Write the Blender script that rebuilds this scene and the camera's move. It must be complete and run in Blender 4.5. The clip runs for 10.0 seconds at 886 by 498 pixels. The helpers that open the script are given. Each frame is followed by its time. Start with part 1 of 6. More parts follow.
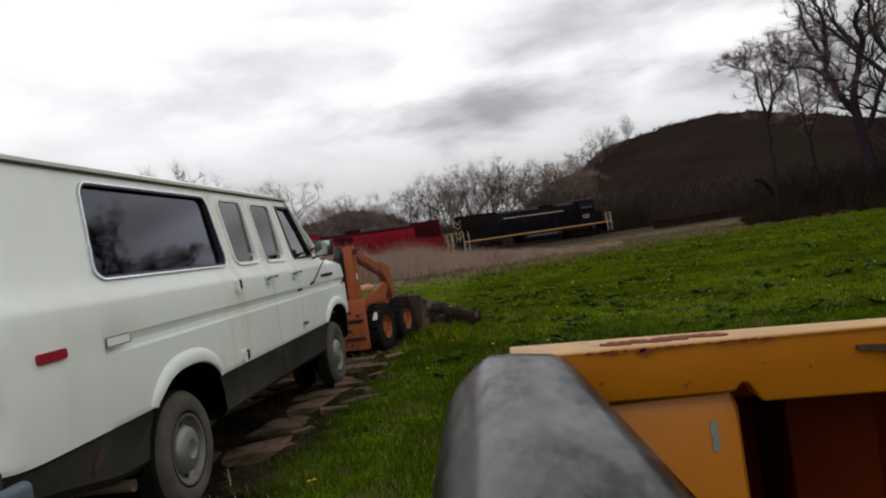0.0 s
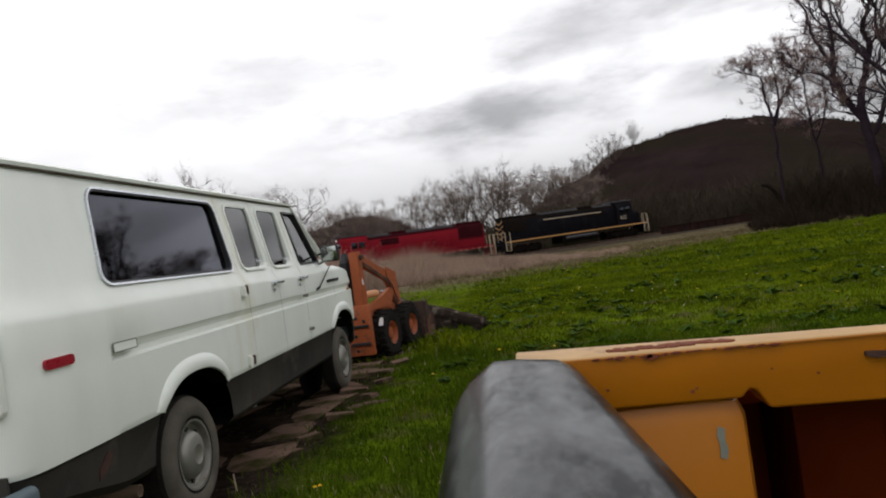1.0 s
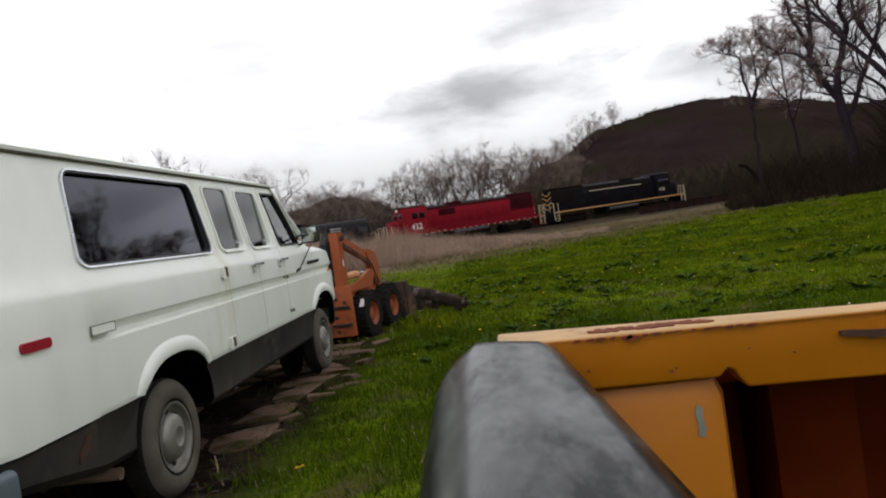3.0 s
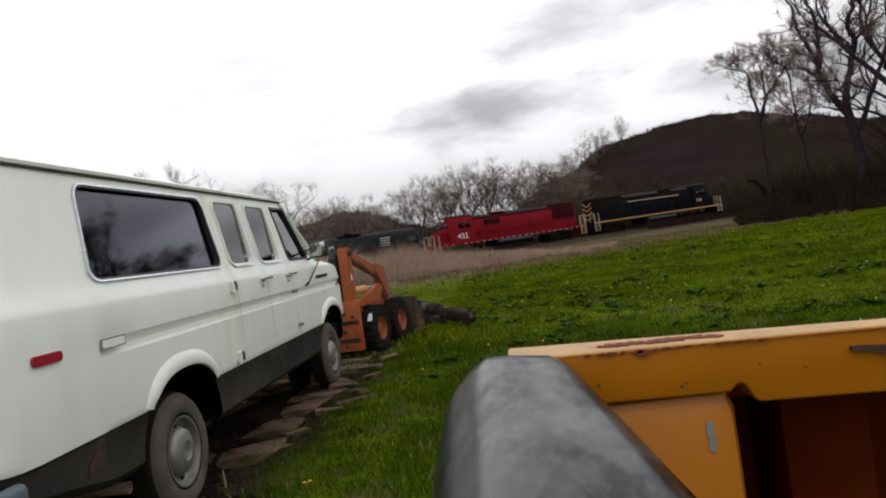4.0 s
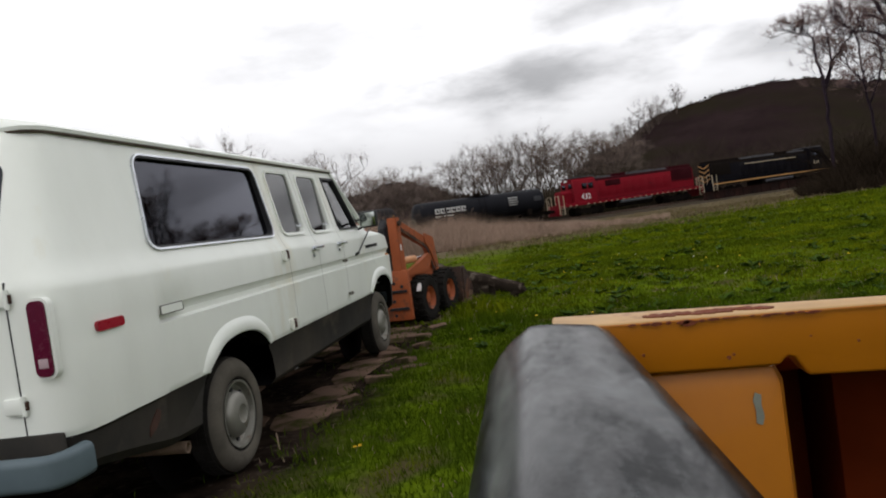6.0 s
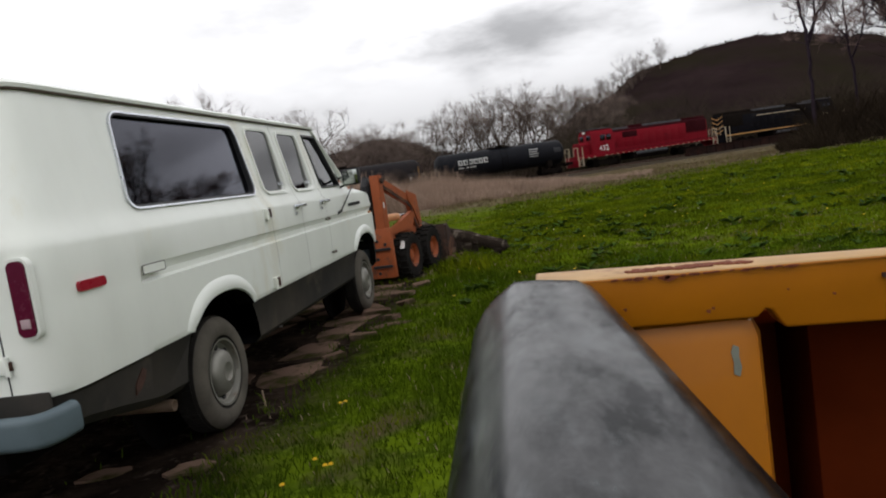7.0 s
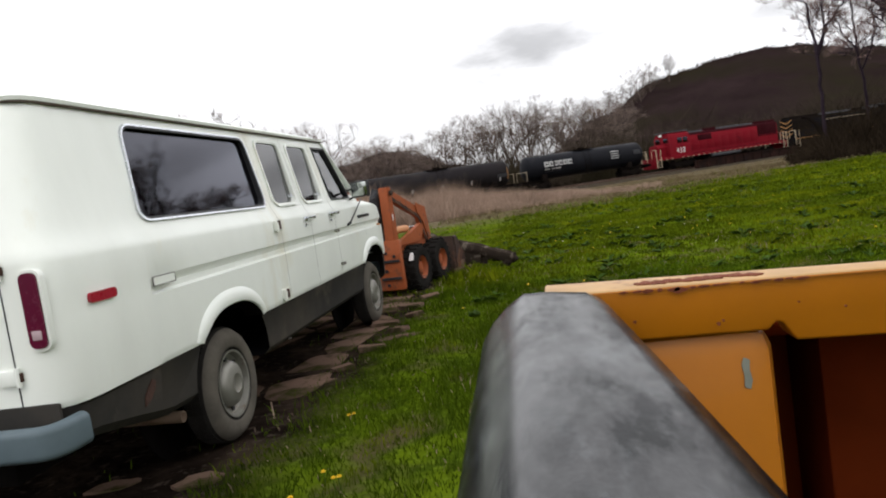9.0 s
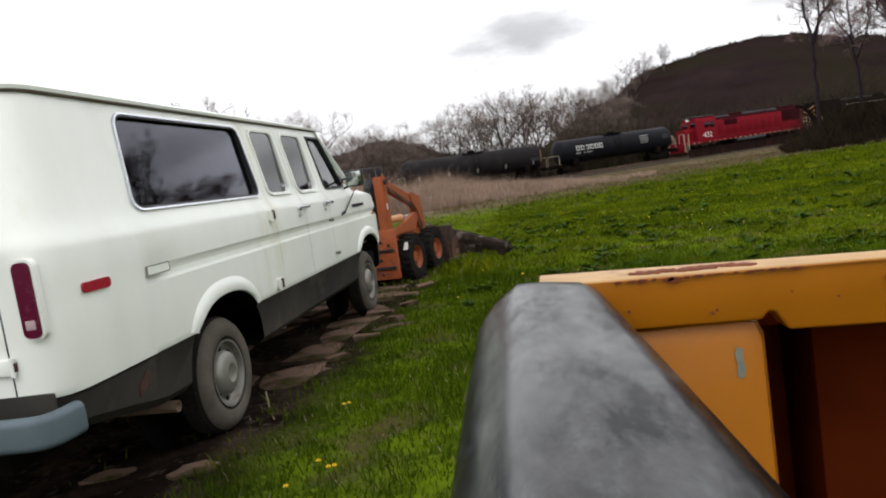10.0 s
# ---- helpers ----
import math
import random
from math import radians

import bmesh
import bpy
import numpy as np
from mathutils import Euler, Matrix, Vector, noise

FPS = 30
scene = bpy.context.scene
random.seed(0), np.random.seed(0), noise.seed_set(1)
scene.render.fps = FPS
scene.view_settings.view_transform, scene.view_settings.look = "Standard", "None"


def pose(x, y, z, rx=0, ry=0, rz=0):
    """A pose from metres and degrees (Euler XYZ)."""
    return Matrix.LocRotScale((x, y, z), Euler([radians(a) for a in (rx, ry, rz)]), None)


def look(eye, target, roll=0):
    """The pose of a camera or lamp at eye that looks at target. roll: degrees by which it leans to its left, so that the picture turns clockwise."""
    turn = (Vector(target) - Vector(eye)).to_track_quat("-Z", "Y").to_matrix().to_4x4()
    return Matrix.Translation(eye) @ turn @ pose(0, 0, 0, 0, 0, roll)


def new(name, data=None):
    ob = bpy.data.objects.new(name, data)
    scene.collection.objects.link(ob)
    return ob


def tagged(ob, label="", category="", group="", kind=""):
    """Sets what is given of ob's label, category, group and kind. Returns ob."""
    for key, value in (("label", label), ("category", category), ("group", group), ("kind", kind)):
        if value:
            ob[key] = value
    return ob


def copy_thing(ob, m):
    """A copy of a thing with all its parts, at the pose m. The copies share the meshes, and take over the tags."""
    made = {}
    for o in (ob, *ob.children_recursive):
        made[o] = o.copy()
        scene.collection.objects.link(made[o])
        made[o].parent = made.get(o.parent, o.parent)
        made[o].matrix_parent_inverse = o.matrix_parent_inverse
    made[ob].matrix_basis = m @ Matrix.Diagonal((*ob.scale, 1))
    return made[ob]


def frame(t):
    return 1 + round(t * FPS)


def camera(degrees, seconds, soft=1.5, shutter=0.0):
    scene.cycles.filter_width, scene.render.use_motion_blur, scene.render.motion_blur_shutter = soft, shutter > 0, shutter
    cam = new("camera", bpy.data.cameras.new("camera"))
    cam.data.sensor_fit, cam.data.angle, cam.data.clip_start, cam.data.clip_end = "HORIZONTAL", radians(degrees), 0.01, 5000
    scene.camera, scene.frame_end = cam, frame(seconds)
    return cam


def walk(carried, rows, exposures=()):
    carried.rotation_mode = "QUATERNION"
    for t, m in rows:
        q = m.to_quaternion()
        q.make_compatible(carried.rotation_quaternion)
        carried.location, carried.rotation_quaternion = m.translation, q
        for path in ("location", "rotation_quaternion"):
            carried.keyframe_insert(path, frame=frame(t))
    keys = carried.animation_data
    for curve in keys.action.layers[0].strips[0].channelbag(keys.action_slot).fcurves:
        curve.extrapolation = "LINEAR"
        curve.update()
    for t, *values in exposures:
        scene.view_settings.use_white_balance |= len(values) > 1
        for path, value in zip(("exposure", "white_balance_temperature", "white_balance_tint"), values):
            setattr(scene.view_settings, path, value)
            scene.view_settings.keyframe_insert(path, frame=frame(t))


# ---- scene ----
cam = camera(64.0, 10.0, soft=2.0, shutter=0.0)
PATH = [
    (0, (1.915, -3.858, 1.33), (1.734, -1.866, 1.313), -8.2),
    (0.5, (1.916, -3.856, 1.329), (1.731, -1.864, 1.317), -8.1),
    (1, (1.915, -3.858, 1.33), (1.72, -1.868, 1.331), -8.2),
    (1.5, (1.915, -3.858, 1.33), (1.716, -1.868, 1.376), -8.2),
    (2, (1.916, -3.857, 1.329), (1.717, -1.868, 1.378), -8.2),
    (2.5, (1.914, -3.861, 1.331), (1.728, -1.87, 1.353), -8.3),
    (2.7, (1.914, -3.858, 1.332), (1.765, -1.864, 1.264), -8.4),
    (4, (1.911, -3.865, 1.333), (1.746, -1.872, 1.316), -8.3),
    (4.5, (1.913, -3.87, 1.332), (1.677, -1.885, 1.274), -8.3),
    (5, (1.914, -3.87, 1.331), (1.624, -1.893, 1.256), -8.1),
    (5.5, (1.915, -3.869, 1.33), (1.603, -1.895, 1.253), -8.1),
    (6.8, (1.917, -3.871, 1.33), (1.603, -1.898, 1.229), -8.1),
    (7, (1.915, -3.872, 1.33), (1.633, -1.903, 1.126), -8.4),
    (7.5, (1.914, -3.876, 1.332), (1.625, -1.906, 1.145), -8.5),
    (8, (1.916, -3.873, 1.331), (1.623, -1.902, 1.15), -8.5),
    (8.5, (1.915, -3.876, 1.332), (1.612, -1.906, 1.162), -8.5),
    (9, (1.915, -3.874, 1.33), (1.613, -1.904, 1.163), -8.4),
    (9.5, (1.915, -3.875, 1.331), (1.617, -1.906, 1.151), -8.5),
    (10, (1.915, -3.874, 1.331), (1.624, -1.906, 1.132), -8.4),
]
walk(cam, [(t, look(eye, target, roll)) for t, eye, target, roll in PATH],
     exposures=[(0, -0.64), (1, -0.48), (2.5, -0.34), (5.5, -0.40), (6.8, -0.46), (7.0, -0.40), (7.5, 0.12), (8.0, 0.10), (10, 0.06)])

# ---- sky and sun ----
SUN_EL, SUN_AZ = 48.0, -150.0
world = bpy.data.worlds.new("overcast_sky")
scene.world = world
world.use_nodes = True
wn, wl = world.node_tree.nodes, world.node_tree.links
wn.clear()
w_out = wn.new("ShaderNodeOutputWorld")
w_bg = wn.new("ShaderNodeBackground")
w_sky = wn.new("ShaderNodeTexSky")
w_sky.sky_type, w_sky.sun_disc = "NISHITA", False
w_sky.sun_elevation, w_sky.sun_rotation = radians(SUN_EL), radians(SUN_AZ)


def w_math(op, x, y=0.0):
    k = wn.new("ShaderNodeMath")
    k.operation = op
    for i, v in enumerate((x, y)):
        if isinstance(v, (int, float)):
            k.inputs[i].default_value = v
        else:
            wl.new(v, k.inputs[i])
    return k.outputs[0]


def w_range(v, a0, a1, b0=0.0, b1=1.0):
    r = wn.new("ShaderNodeMapRange")
    r.interpolation_type = "SMOOTHSTEP"
    for key, value in (("From Min", a0), ("From Max", a1), ("To Min", b0), ("To Max", b1)):
        r.inputs[key].default_value = value
    wl.new(v, r.inputs["Value"])
    return r.outputs["Result"]


w_co = wn.new("ShaderNodeTexCoord")
w_map = wn.new("ShaderNodeMapping")
w_map.inputs["Scale"].default_value = (1.0, 1.0, 3.0)
w_n1 = wn.new("ShaderNodeTexNoise")
w_n1.inputs["Scale"].default_value, w_n1.inputs["Detail"].default_value, w_n1.inputs["Roughness"].default_value = 5.0, 7.0, 0.55
wl.new(w_co.outputs["Generated"], w_map.inputs["Vector"])
wl.new(w_map.outputs["Vector"], w_n1.inputs["Vector"])
w_sep = wn.new("ShaderNodeSeparateXYZ")
wl.new(w_co.outputs["Generated"], w_sep.inputs[0])
w_az = w_math("ARCTAN2", w_sep.outputs["X"], w_sep.outputs["Y"])
w_el = w_math("ARCSINE", w_sep.outputs["Z"])
# thin bright overcast, greyer low down, with a few darker banks of cloud (bearing, height, half widths, depth)
CLOUDS = ((1.5, 10.3, 11.0, 3.4, 0.56), (7.0, 15.0, 12.0, 4.6, 0.46), (17.5, 9.3, 6.0, 2.6, 0.46), (-16.0, 15.0, 11.0, 3.4, 0.22), (26.5, 9.5, 6.0, 5.0, 0.55), (50.0, 14.0, 16.0, 5.0, 0.6), (80.0, 22.0, 18.0, 5.0, 0.5), (-70.0, 24.0, 20.0, 6.0, 0.5), (150.0, 30.0, 30.0, 7.0, 0.5))
w_dark = 0.0
for az_, el_, wa_, we_, k_ in CLOUDS:
    dx = w_math("DIVIDE", w_math("SUBTRACT", w_az, radians(az_)), radians(wa_))
    dy = w_math("DIVIDE", w_math("SUBTRACT", w_el, radians(el_)), radians(we_))
    dist = w_math("SQRT", w_math("ADD", w_math("MULTIPLY", dx, dx), w_math("MULTIPLY", dy, dy)))
    ragged = w_math("ADD", dist, w_math("MULTIPLY", w_math("SUBTRACT", w_n1.outputs["Fac"], 0.5), 2.4))
    w_dark = w_math("MAXIMUM", w_dark, w_range(ragged, 1.25, -0.05, 0.0, k_))
w_level = w_math("MULTIPLY", w_range(w_el, radians(1.0), radians(13.0), 0.86, 1.72), w_range(w_n1.outputs["Fac"], 0.30, 0.55, 0.88, 1.0))
w_level = w_math("MULTIPLY", w_level, w_math("SUBTRACT", 1.0, w_dark))
w_cloud = wn.new("ShaderNodeVectorMath")
w_cloud.operation = "SCALE"
w_cloud.inputs[0].default_value = (1.0, 0.995, 1.02)
wl.new(w_level, w_cloud.inputs["Scale"])
w_s = wn.new("ShaderNodeVectorMath")
w_s.operation = "SCALE"
w_s.inputs["Scale"].default_value = 0.10
w_mix = wn.new("ShaderNodeMix")
w_mix.data_type = "RGBA"
w_mix.inputs["Factor"].default_value = 0.94
wl.new(w_sky.outputs["Color"], w_s.inputs[0])
wl.new(w_s.outputs["Vector"], w_mix.inputs["A"])
wl.new(w_cloud.outputs["Vector"], w_mix.inputs["B"])
wl.new(w_mix.outputs["Result"], w_bg.inputs["Color"])
w_bg.inputs["Strength"].default_value = 1.0
wl.new(w_bg.outputs["Background"], w_out.inputs["Surface"])

sun_data = bpy.data.lights.new("sun", "SUN")
sun_data.energy, sun_data.angle, sun_data.color = 0.6, radians(14), (1.0, 0.96, 0.9)
sun = new("sun", sun_data)
# the sun stands behind the camera's left shoulder, veiled by cloud
a = radians(SUN_AZ)
sun.matrix_world = look((math.sin(a) * 60, math.cos(a) * 60, 70), (0, 0, 0))

# ---- helpers of the scene ----
def mat(name, col, rough=0.6, metal=0.0, var=0.25, scale=6.0, bump=0.0, bscale=None, col2=None, thr=0.5, soft=0.12, coat=0.0,
        stain=None, stain_at=0.62, stain_scale=2.0, rnd=0.0, island=0.0, stretch=(1, 1, 1), spec=0.25, rvar=0.12, svar=0.0):
    """A surface: base colour, two scales of variation, an optional second colour in patches, stains and fine relief."""
    m = bpy.data.materials.new(name)
    m.use_nodes = True
    n, l = m.node_tree.nodes, m.node_tree.links
    b = n["Principled BSDF"]
    co = n.new("ShaderNodeTexCoord")
    mp = n.new("ShaderNodeMapping")
    mp.inputs["Scale"].default_value = stretch
    l.new(co.outputs["Object"], mp.inputs["Vector"])

    def noise_at(s, detail=6.0, rough_=0.6):
        t = n.new("ShaderNodeTexNoise")
        t.inputs["Scale"].default_value, t.inputs["Detail"].default_value, t.inputs["Roughness"].default_value = s, detail, rough_
        l.new(mp.outputs["Vector"], t.inputs["Vector"])
        return t.outputs["Fac"]

    def mixed(f, x, y, mode="MIX"):
        k = n.new("ShaderNodeMix")
        k.data_type, k.blend_type = "RGBA", mode
        if isinstance(f, float):
            k.inputs["Factor"].default_value = f
        else:
            l.new(f, k.inputs["Factor"])
        for s, v in (("A", x), ("B", y)):
            if isinstance(v, tuple):
                k.inputs[s].default_value = (*v, 1)
            else:
                l.new(v, k.inputs[s])
        return k.outputs["Result"]

    def step(f, at, width):
        r = n.new("ShaderNodeMapRange")
        r.inputs["From Min"].default_value, r.inputs["From Max"].default_value = at - width, at + width
        l.new(f, r.inputs["Value"])
        return r.outputs["Result"]

    lo, hi = tuple(c * (1 - var) for c in col), tuple(min(1, c * (1 + var)) for c in col)
    c = mixed(step(noise_at(scale), 0.5, 0.28), lo, hi)
    c = mixed(step(noise_at(scale * 7.3, 3.0), 0.5, 0.3), mixed(0.5 * min(1.0, var * 1.6), c, lo), c)
    if col2:
        c = mixed(step(noise_at(scale * 0.45, 8.0, 0.62), thr, soft), c, mixed(noise_at(scale * 3), tuple(v * 0.75 for v in col2), col2))
    if stain:
        c = mixed(step(noise_at(stain_scale, 9.0, 0.68), stain_at, 0.06), c, stain)
    if rnd or island:
        src = n.new("ShaderNodeObjectInfo").outputs["Random"] if rnd else n.new("ShaderNodeNewGeometry").outputs["Random Per Island"]
        r = n.new("ShaderNodeMapRange")
        r.inputs["To Min"].default_value, r.inputs["To Max"].default_value = 1 - (rnd or island), 1 + (rnd or island)
        l.new(src, r.inputs["Value"])
        c = mixed(1.0, c, r.outputs["Result"], "MULTIPLY")
    l.new(c, b.inputs["Base Color"])
    rr = n.new("ShaderNodeMapRange")
    rr.inputs["To Min"].default_value, rr.inputs["To Max"].default_value = max(0.02, rough - rvar), min(1, rough + rvar)
    l.new(noise_at(scale * 1.7), rr.inputs["Value"])
    l.new(rr.outputs["Result"], b.inputs["Roughness"])
    b.inputs["Metallic"].default_value = metal
    b.inputs["Coat Weight"].default_value = coat
    b.inputs["Specular IOR Level"].default_value = spec
    if svar:
        # rubbed and dulled patches
        sv = n.new("ShaderNodeMapRange")
        sv.inputs["From Min"].default_value, sv.inputs["From Max"].default_value = 0.38, 0.62
        sv.inputs["To Min"].default_value, sv.inputs["To Max"].default_value = spec * (1 - svar), spec * (1 + svar)
        l.new(noise_at(scale * 0.8, 8.0, 0.66), sv.inputs["Value"])
        l.new(sv.outputs["Result"], b.inputs["Specular IOR Level"])
    if bump:
        bp = n.new("ShaderNodeBump")
        bp.inputs["Strength"].default_value, bp.inputs["Distance"].default_value = bump, 0.01
        l.new(noise_at(bscale or scale * 9), bp.inputs["Height"])
        l.new(bp.outputs["Normal"], b.inputs["Normal"])
    return m


def glass_mat(name, col, rough=0.03, shine=(0.55, 0.58, 0.72)):
    """Tinted window glass: a glossy coat over a dark see-through sheet."""
    m = bpy.data.materials.new(name)
    m.use_nodes = True
    n, l = m.node_tree.nodes, m.node_tree.links
    b = n["Principled BSDF"]
    tr = n.new("ShaderNodeBsdfTransparent")
    tr.inputs["Color"].default_value = (*col, 1)
    gl = n.new("ShaderNodeBsdfGlossy")
    gl.inputs["Roughness"].default_value = rough
    gl.inputs["Color"].default_value = (*shine, 1)
    fr = n.new("ShaderNodeFresnel")
    fr.inputs["IOR"].default_value = 1.52
    mx = n.new("ShaderNodeMixShader")
    l.new(fr.outputs["Fac"], mx.inputs["Fac"])
    l.new(tr.outputs["BSDF"], mx.inputs[1])
    l.new(gl.outputs["BSDF"], mx.inputs[2])
    l.new(mx.outputs["Shader"], n["Material Output"].inputs["Surface"])
    n.remove(b)
    return m


def mesh_of(name, bm, materials, smooth=40):
    me = bpy.data.meshes.new(name)
    bm.normal_update()
    bm.to_mesh(me)
    bm.free()
    for k in materials if isinstance(materials, (list, tuple)) else [materials]:
        me.materials.append(k)
    if smooth:
        me.shade_smooth()
        me.set_sharp_from_angle(angle=radians(smooth))
    return me


def part(name, bm, material, parent=None, label="", at=None, smooth=40):
    ob = new(name, mesh_of(name, bm, material, smooth))
    if parent is not None:
        ob.parent = parent
    if at is not None:
        ob.matrix_basis = at
    if label:
        ob["label"] = label
    return ob


def empty(name, m, label, category, group="", kind=""):
    ob = new(name)
    ob.empty_display_size = 0.2
    ob.matrix_basis = m
    return tagged(ob, label, category, group, kind)


def box(bm, x0, x1, y0, y1, z0, z1, bevel=0.0, seg=2, mi=0, m=None):
    """A box between two corners, with rounded edges."""
    r = bmesh.ops.create_cube(bm, size=1.0)
    vs = r["verts"]
    for v in vs:
        v.co = Vector(((x0 + x1) / 2 + v.co.x * (x1 - x0), (y0 + y1) / 2 + v.co.y * (y1 - y0), (z0 + z1) / 2 + v.co.z * (z1 - z0)))
    fs = list({f for v in vs for f in v.link_faces})
    if bevel:
        es = list({e for v in vs for e in v.link_edges})
        o = bmesh.ops.bevel(bm, geom=es, offset=min(bevel, 0.49 * min(abs(x1 - x0), abs(y1 - y0), abs(z1 - z0))), segments=seg, profile=0.5, affect="EDGES")
        vs = list({v for f in o["faces"] for v in f.verts} | {v for v in vs if v.is_valid})
        fs = list({f for v in vs for f in v.link_faces})
    for f in fs:
        f.material_index = mi
    if m is not None:
        bmesh.ops.transform(bm, matrix=m, verts=list({v for f in fs for v in f.verts}))
    return fs


def tube(bm, a, b, r0, r1=None, n=10, mi=0, caps=True):
    """A round bar from a to b."""
    a, b = Vector(a), Vector(b)
    r1 = r0 if r1 is None else r1
    q = (b - a).to_track_quat("Z", "Y").to_matrix()
    rings = []
    for p, r in ((a, r0), (b, r1)):
        rings.append([bm.verts.new(p + q @ Vector((math.cos(k * math.tau / n) * r, math.sin(k * math.tau / n) * r, 0))) for k in range(n)])
    for k in range(n):
        f = bm.faces.new((rings[0][k], rings[0][(k + 1) % n], rings[1][(k + 1) % n], rings[1][k]))
        f.material_index = mi
    if caps:
        bm.faces.new(rings[0][::-1]).material_index = mi
        bm.faces.new(rings[1]).material_index = mi


def lathe(bm, profile, n=32, mi=0, axis="X", m=None):
    """Turns a profile of (along, radius) about an axis."""
    rings = []
    for s, r in profile:
        ring = []
        for k in range(n):
            c, d = math.cos(k * math.tau / n) * r, math.sin(k * math.tau / n) * r
            ring.append(bm.verts.new((s, c, d) if axis == "X" else (c, s, d) if axis == "Y" else (c, d, s)))
        rings.append(ring)
    for p, q in zip(rings, rings[1:]):
        for k in range(n):
            bm.faces.new((p[k], p[(k + 1) % n], q[(k + 1) % n], q[k])).material_index = mi
    bm.faces.new(rings[0][::-1]).material_index = mi
    bm.faces.new(rings[-1]).material_index = mi
    bmesh.ops.recalc_face_normals(bm, faces=bm.faces[:])
    if m is not None:
        bmesh.ops.transform(bm, matrix=m, verts=[v for r in rings for v in r])


def prism(bm, pts, axis, a, b, mi=0):
    """A flat outline pushed from a to b along an axis; pts are the other two coordinates in order."""
    def at(p, s):
        return (s, p[0], p[1]) if axis == "x" else (p[0], s, p[1]) if axis == "y" else (p[0], p[1], s)
    r0 = [bm.verts.new(at(p, a)) for p in pts]
    r1 = [bm.verts.new(at(p, b)) for p in pts]
    fs = [bm.faces.new(r0), bm.faces.new(r1[::-1])]
    for k in range(len(pts)):
        j = (k + 1) % len(pts)
        fs.append(bm.faces.new((r0[k], r1[k], r1[j], r0[j])))
    for f in fs:
        f.material_index = mi
    bmesh.ops.recalc_face_normals(bm, faces=fs)
    return fs


def rounded(y0, y1, z0, z1, r, n=4):
    """The outline of a rectangle with round corners."""
    out = []
    for cy, cz, a0 in ((y1 - r, z1 - r, 0), (y0 + r, z1 - r, 90), (y0 + r, z0 + r, 180), (y1 - r, z0 + r, 270)):
        for k in range(n + 1):
            a = radians(a0 + 90 * k / n)
            out.append((cy + math.cos(a) * r, cz + math.sin(a) * r))
    return out


def carve(ob, cutters):
    """Cuts solids out of a mesh object for good."""
    tmp = []
    for c in cutters:
        o = new("cutter", mesh_of("cutter", c, [], 0))
        md = ob.modifiers.new("cut", "BOOLEAN")
        md.operation, md.solver, md.object = "DIFFERENCE", "EXACT", o
        tmp.append(o)
    me = bpy.data.meshes.new_from_object(ob.evaluated_get(bpy.context.evaluated_depsgraph_get()))
    ob.modifiers.clear()
    old = ob.data
    ob.data = me
    bpy.data.meshes.remove(old)
    for o in tmp:
        d = o.data
        bpy.data.objects.remove(o)
        bpy.data.meshes.remove(d)
    me.shade_smooth()
    me.set_sharp_from_angle(angle=radians(35))


def soup(name, verts, faces, material, smooth=False):
    me = bpy.data.meshes.new(name)
    me.from_pydata(verts, [], faces)
    me.materials.append(material)
    if smooth:
        me.shade_smooth()
    return me


# ---- materials ----
M_WHITE = mat("van_white_paint", (0.80, 0.83, 0.78), 0.38, var=0.05, scale=1.3, col2=(0.76, 0.785, 0.72), thr=0.55, soft=0.25, stain=(0.69, 0.68, 0.575), stain_at=0.64, stain_scale=1.6, coat=0.2, bump=0.02, bscale=60, stretch=(1, 1, 0.42))
M_ROCKER = mat("van_black_rocker", (0.022, 0.022, 0.021), 0.85, var=0.3, scale=3, col2=(0.058, 0.050, 0.040), thr=0.53, soft=0.2, stain=(0.075, 0.062, 0.048), stain_at=0.63, bump=0.1, spec=0.12)
M_RUBBER = mat("tyre_rubber", (0.085, 0.077, 0.064), 0.95, var=0.3, scale=7, bump=0.2, col2=(0.125, 0.113, 0.092), thr=0.55, spec=0.04)
# matte near black for chassis, wheel housings and inner returns of the arches
M_UNDER = mat("near_black_underbody", (0.007, 0.0062, 0.0058), 0.95, var=0.4, scale=6, spec=0.0)
M_BLACK = mat("black_plastic", (0.02, 0.02, 0.022), 0.5, var=0.3, scale=9)
M_GREYMETAL = mat("dull_steel_wheel", (0.235, 0.228, 0.20), 0.5, 0.6, var=0.2, scale=9, stain=(0.16, 0.12, 0.09), stain_at=0.64, stain_scale=8)
M_CHROME = mat("worn_chrome", (0.62, 0.64, 0.68), 0.25, 0.9, var=0.1, scale=12)
M_BUMPER = mat("bumper_grey_paint", (0.085, 0.115, 0.13), 0.5, var=0.15, scale=6, stain=(0.1, 0.1, 0.1), stain_at=0.68)
M_SEAL = mat("weathered_seal", (0.10, 0.075, 0.062), 0.8, var=0.4, scale=9)
M_TINT = glass_mat("tinted_glass", (0.05, 0.055, 0.07), shine=(0.80, 0.82, 0.93))
M_TINT2 = glass_mat("lightly_tinted_glass", (0.16, 0.17, 0.185), shine=(1.0, 1.0, 1.0))
M_CLEAR = glass_mat("clear_glass", (0.85, 0.88, 0.88), shine=(1.0, 1.0, 1.0))
M_RED = mat("red_lens", (0.085, 0.004, 0.022), 0.25, var=0.1, scale=30, coat=0.3)
M_REDMARK = mat("red_marker_lens", (0.30, 0.012, 0.028), 0.3, var=0.1, scale=30, coat=0.3)
M_AMBER = mat("amber_lens", (0.6, 0.25, 0.08), 0.3, var=0.1, scale=30)
M_LENSGREY = mat("grey_lens", (0.4, 0.3, 0.32), 0.3, var=0.1, scale=30)
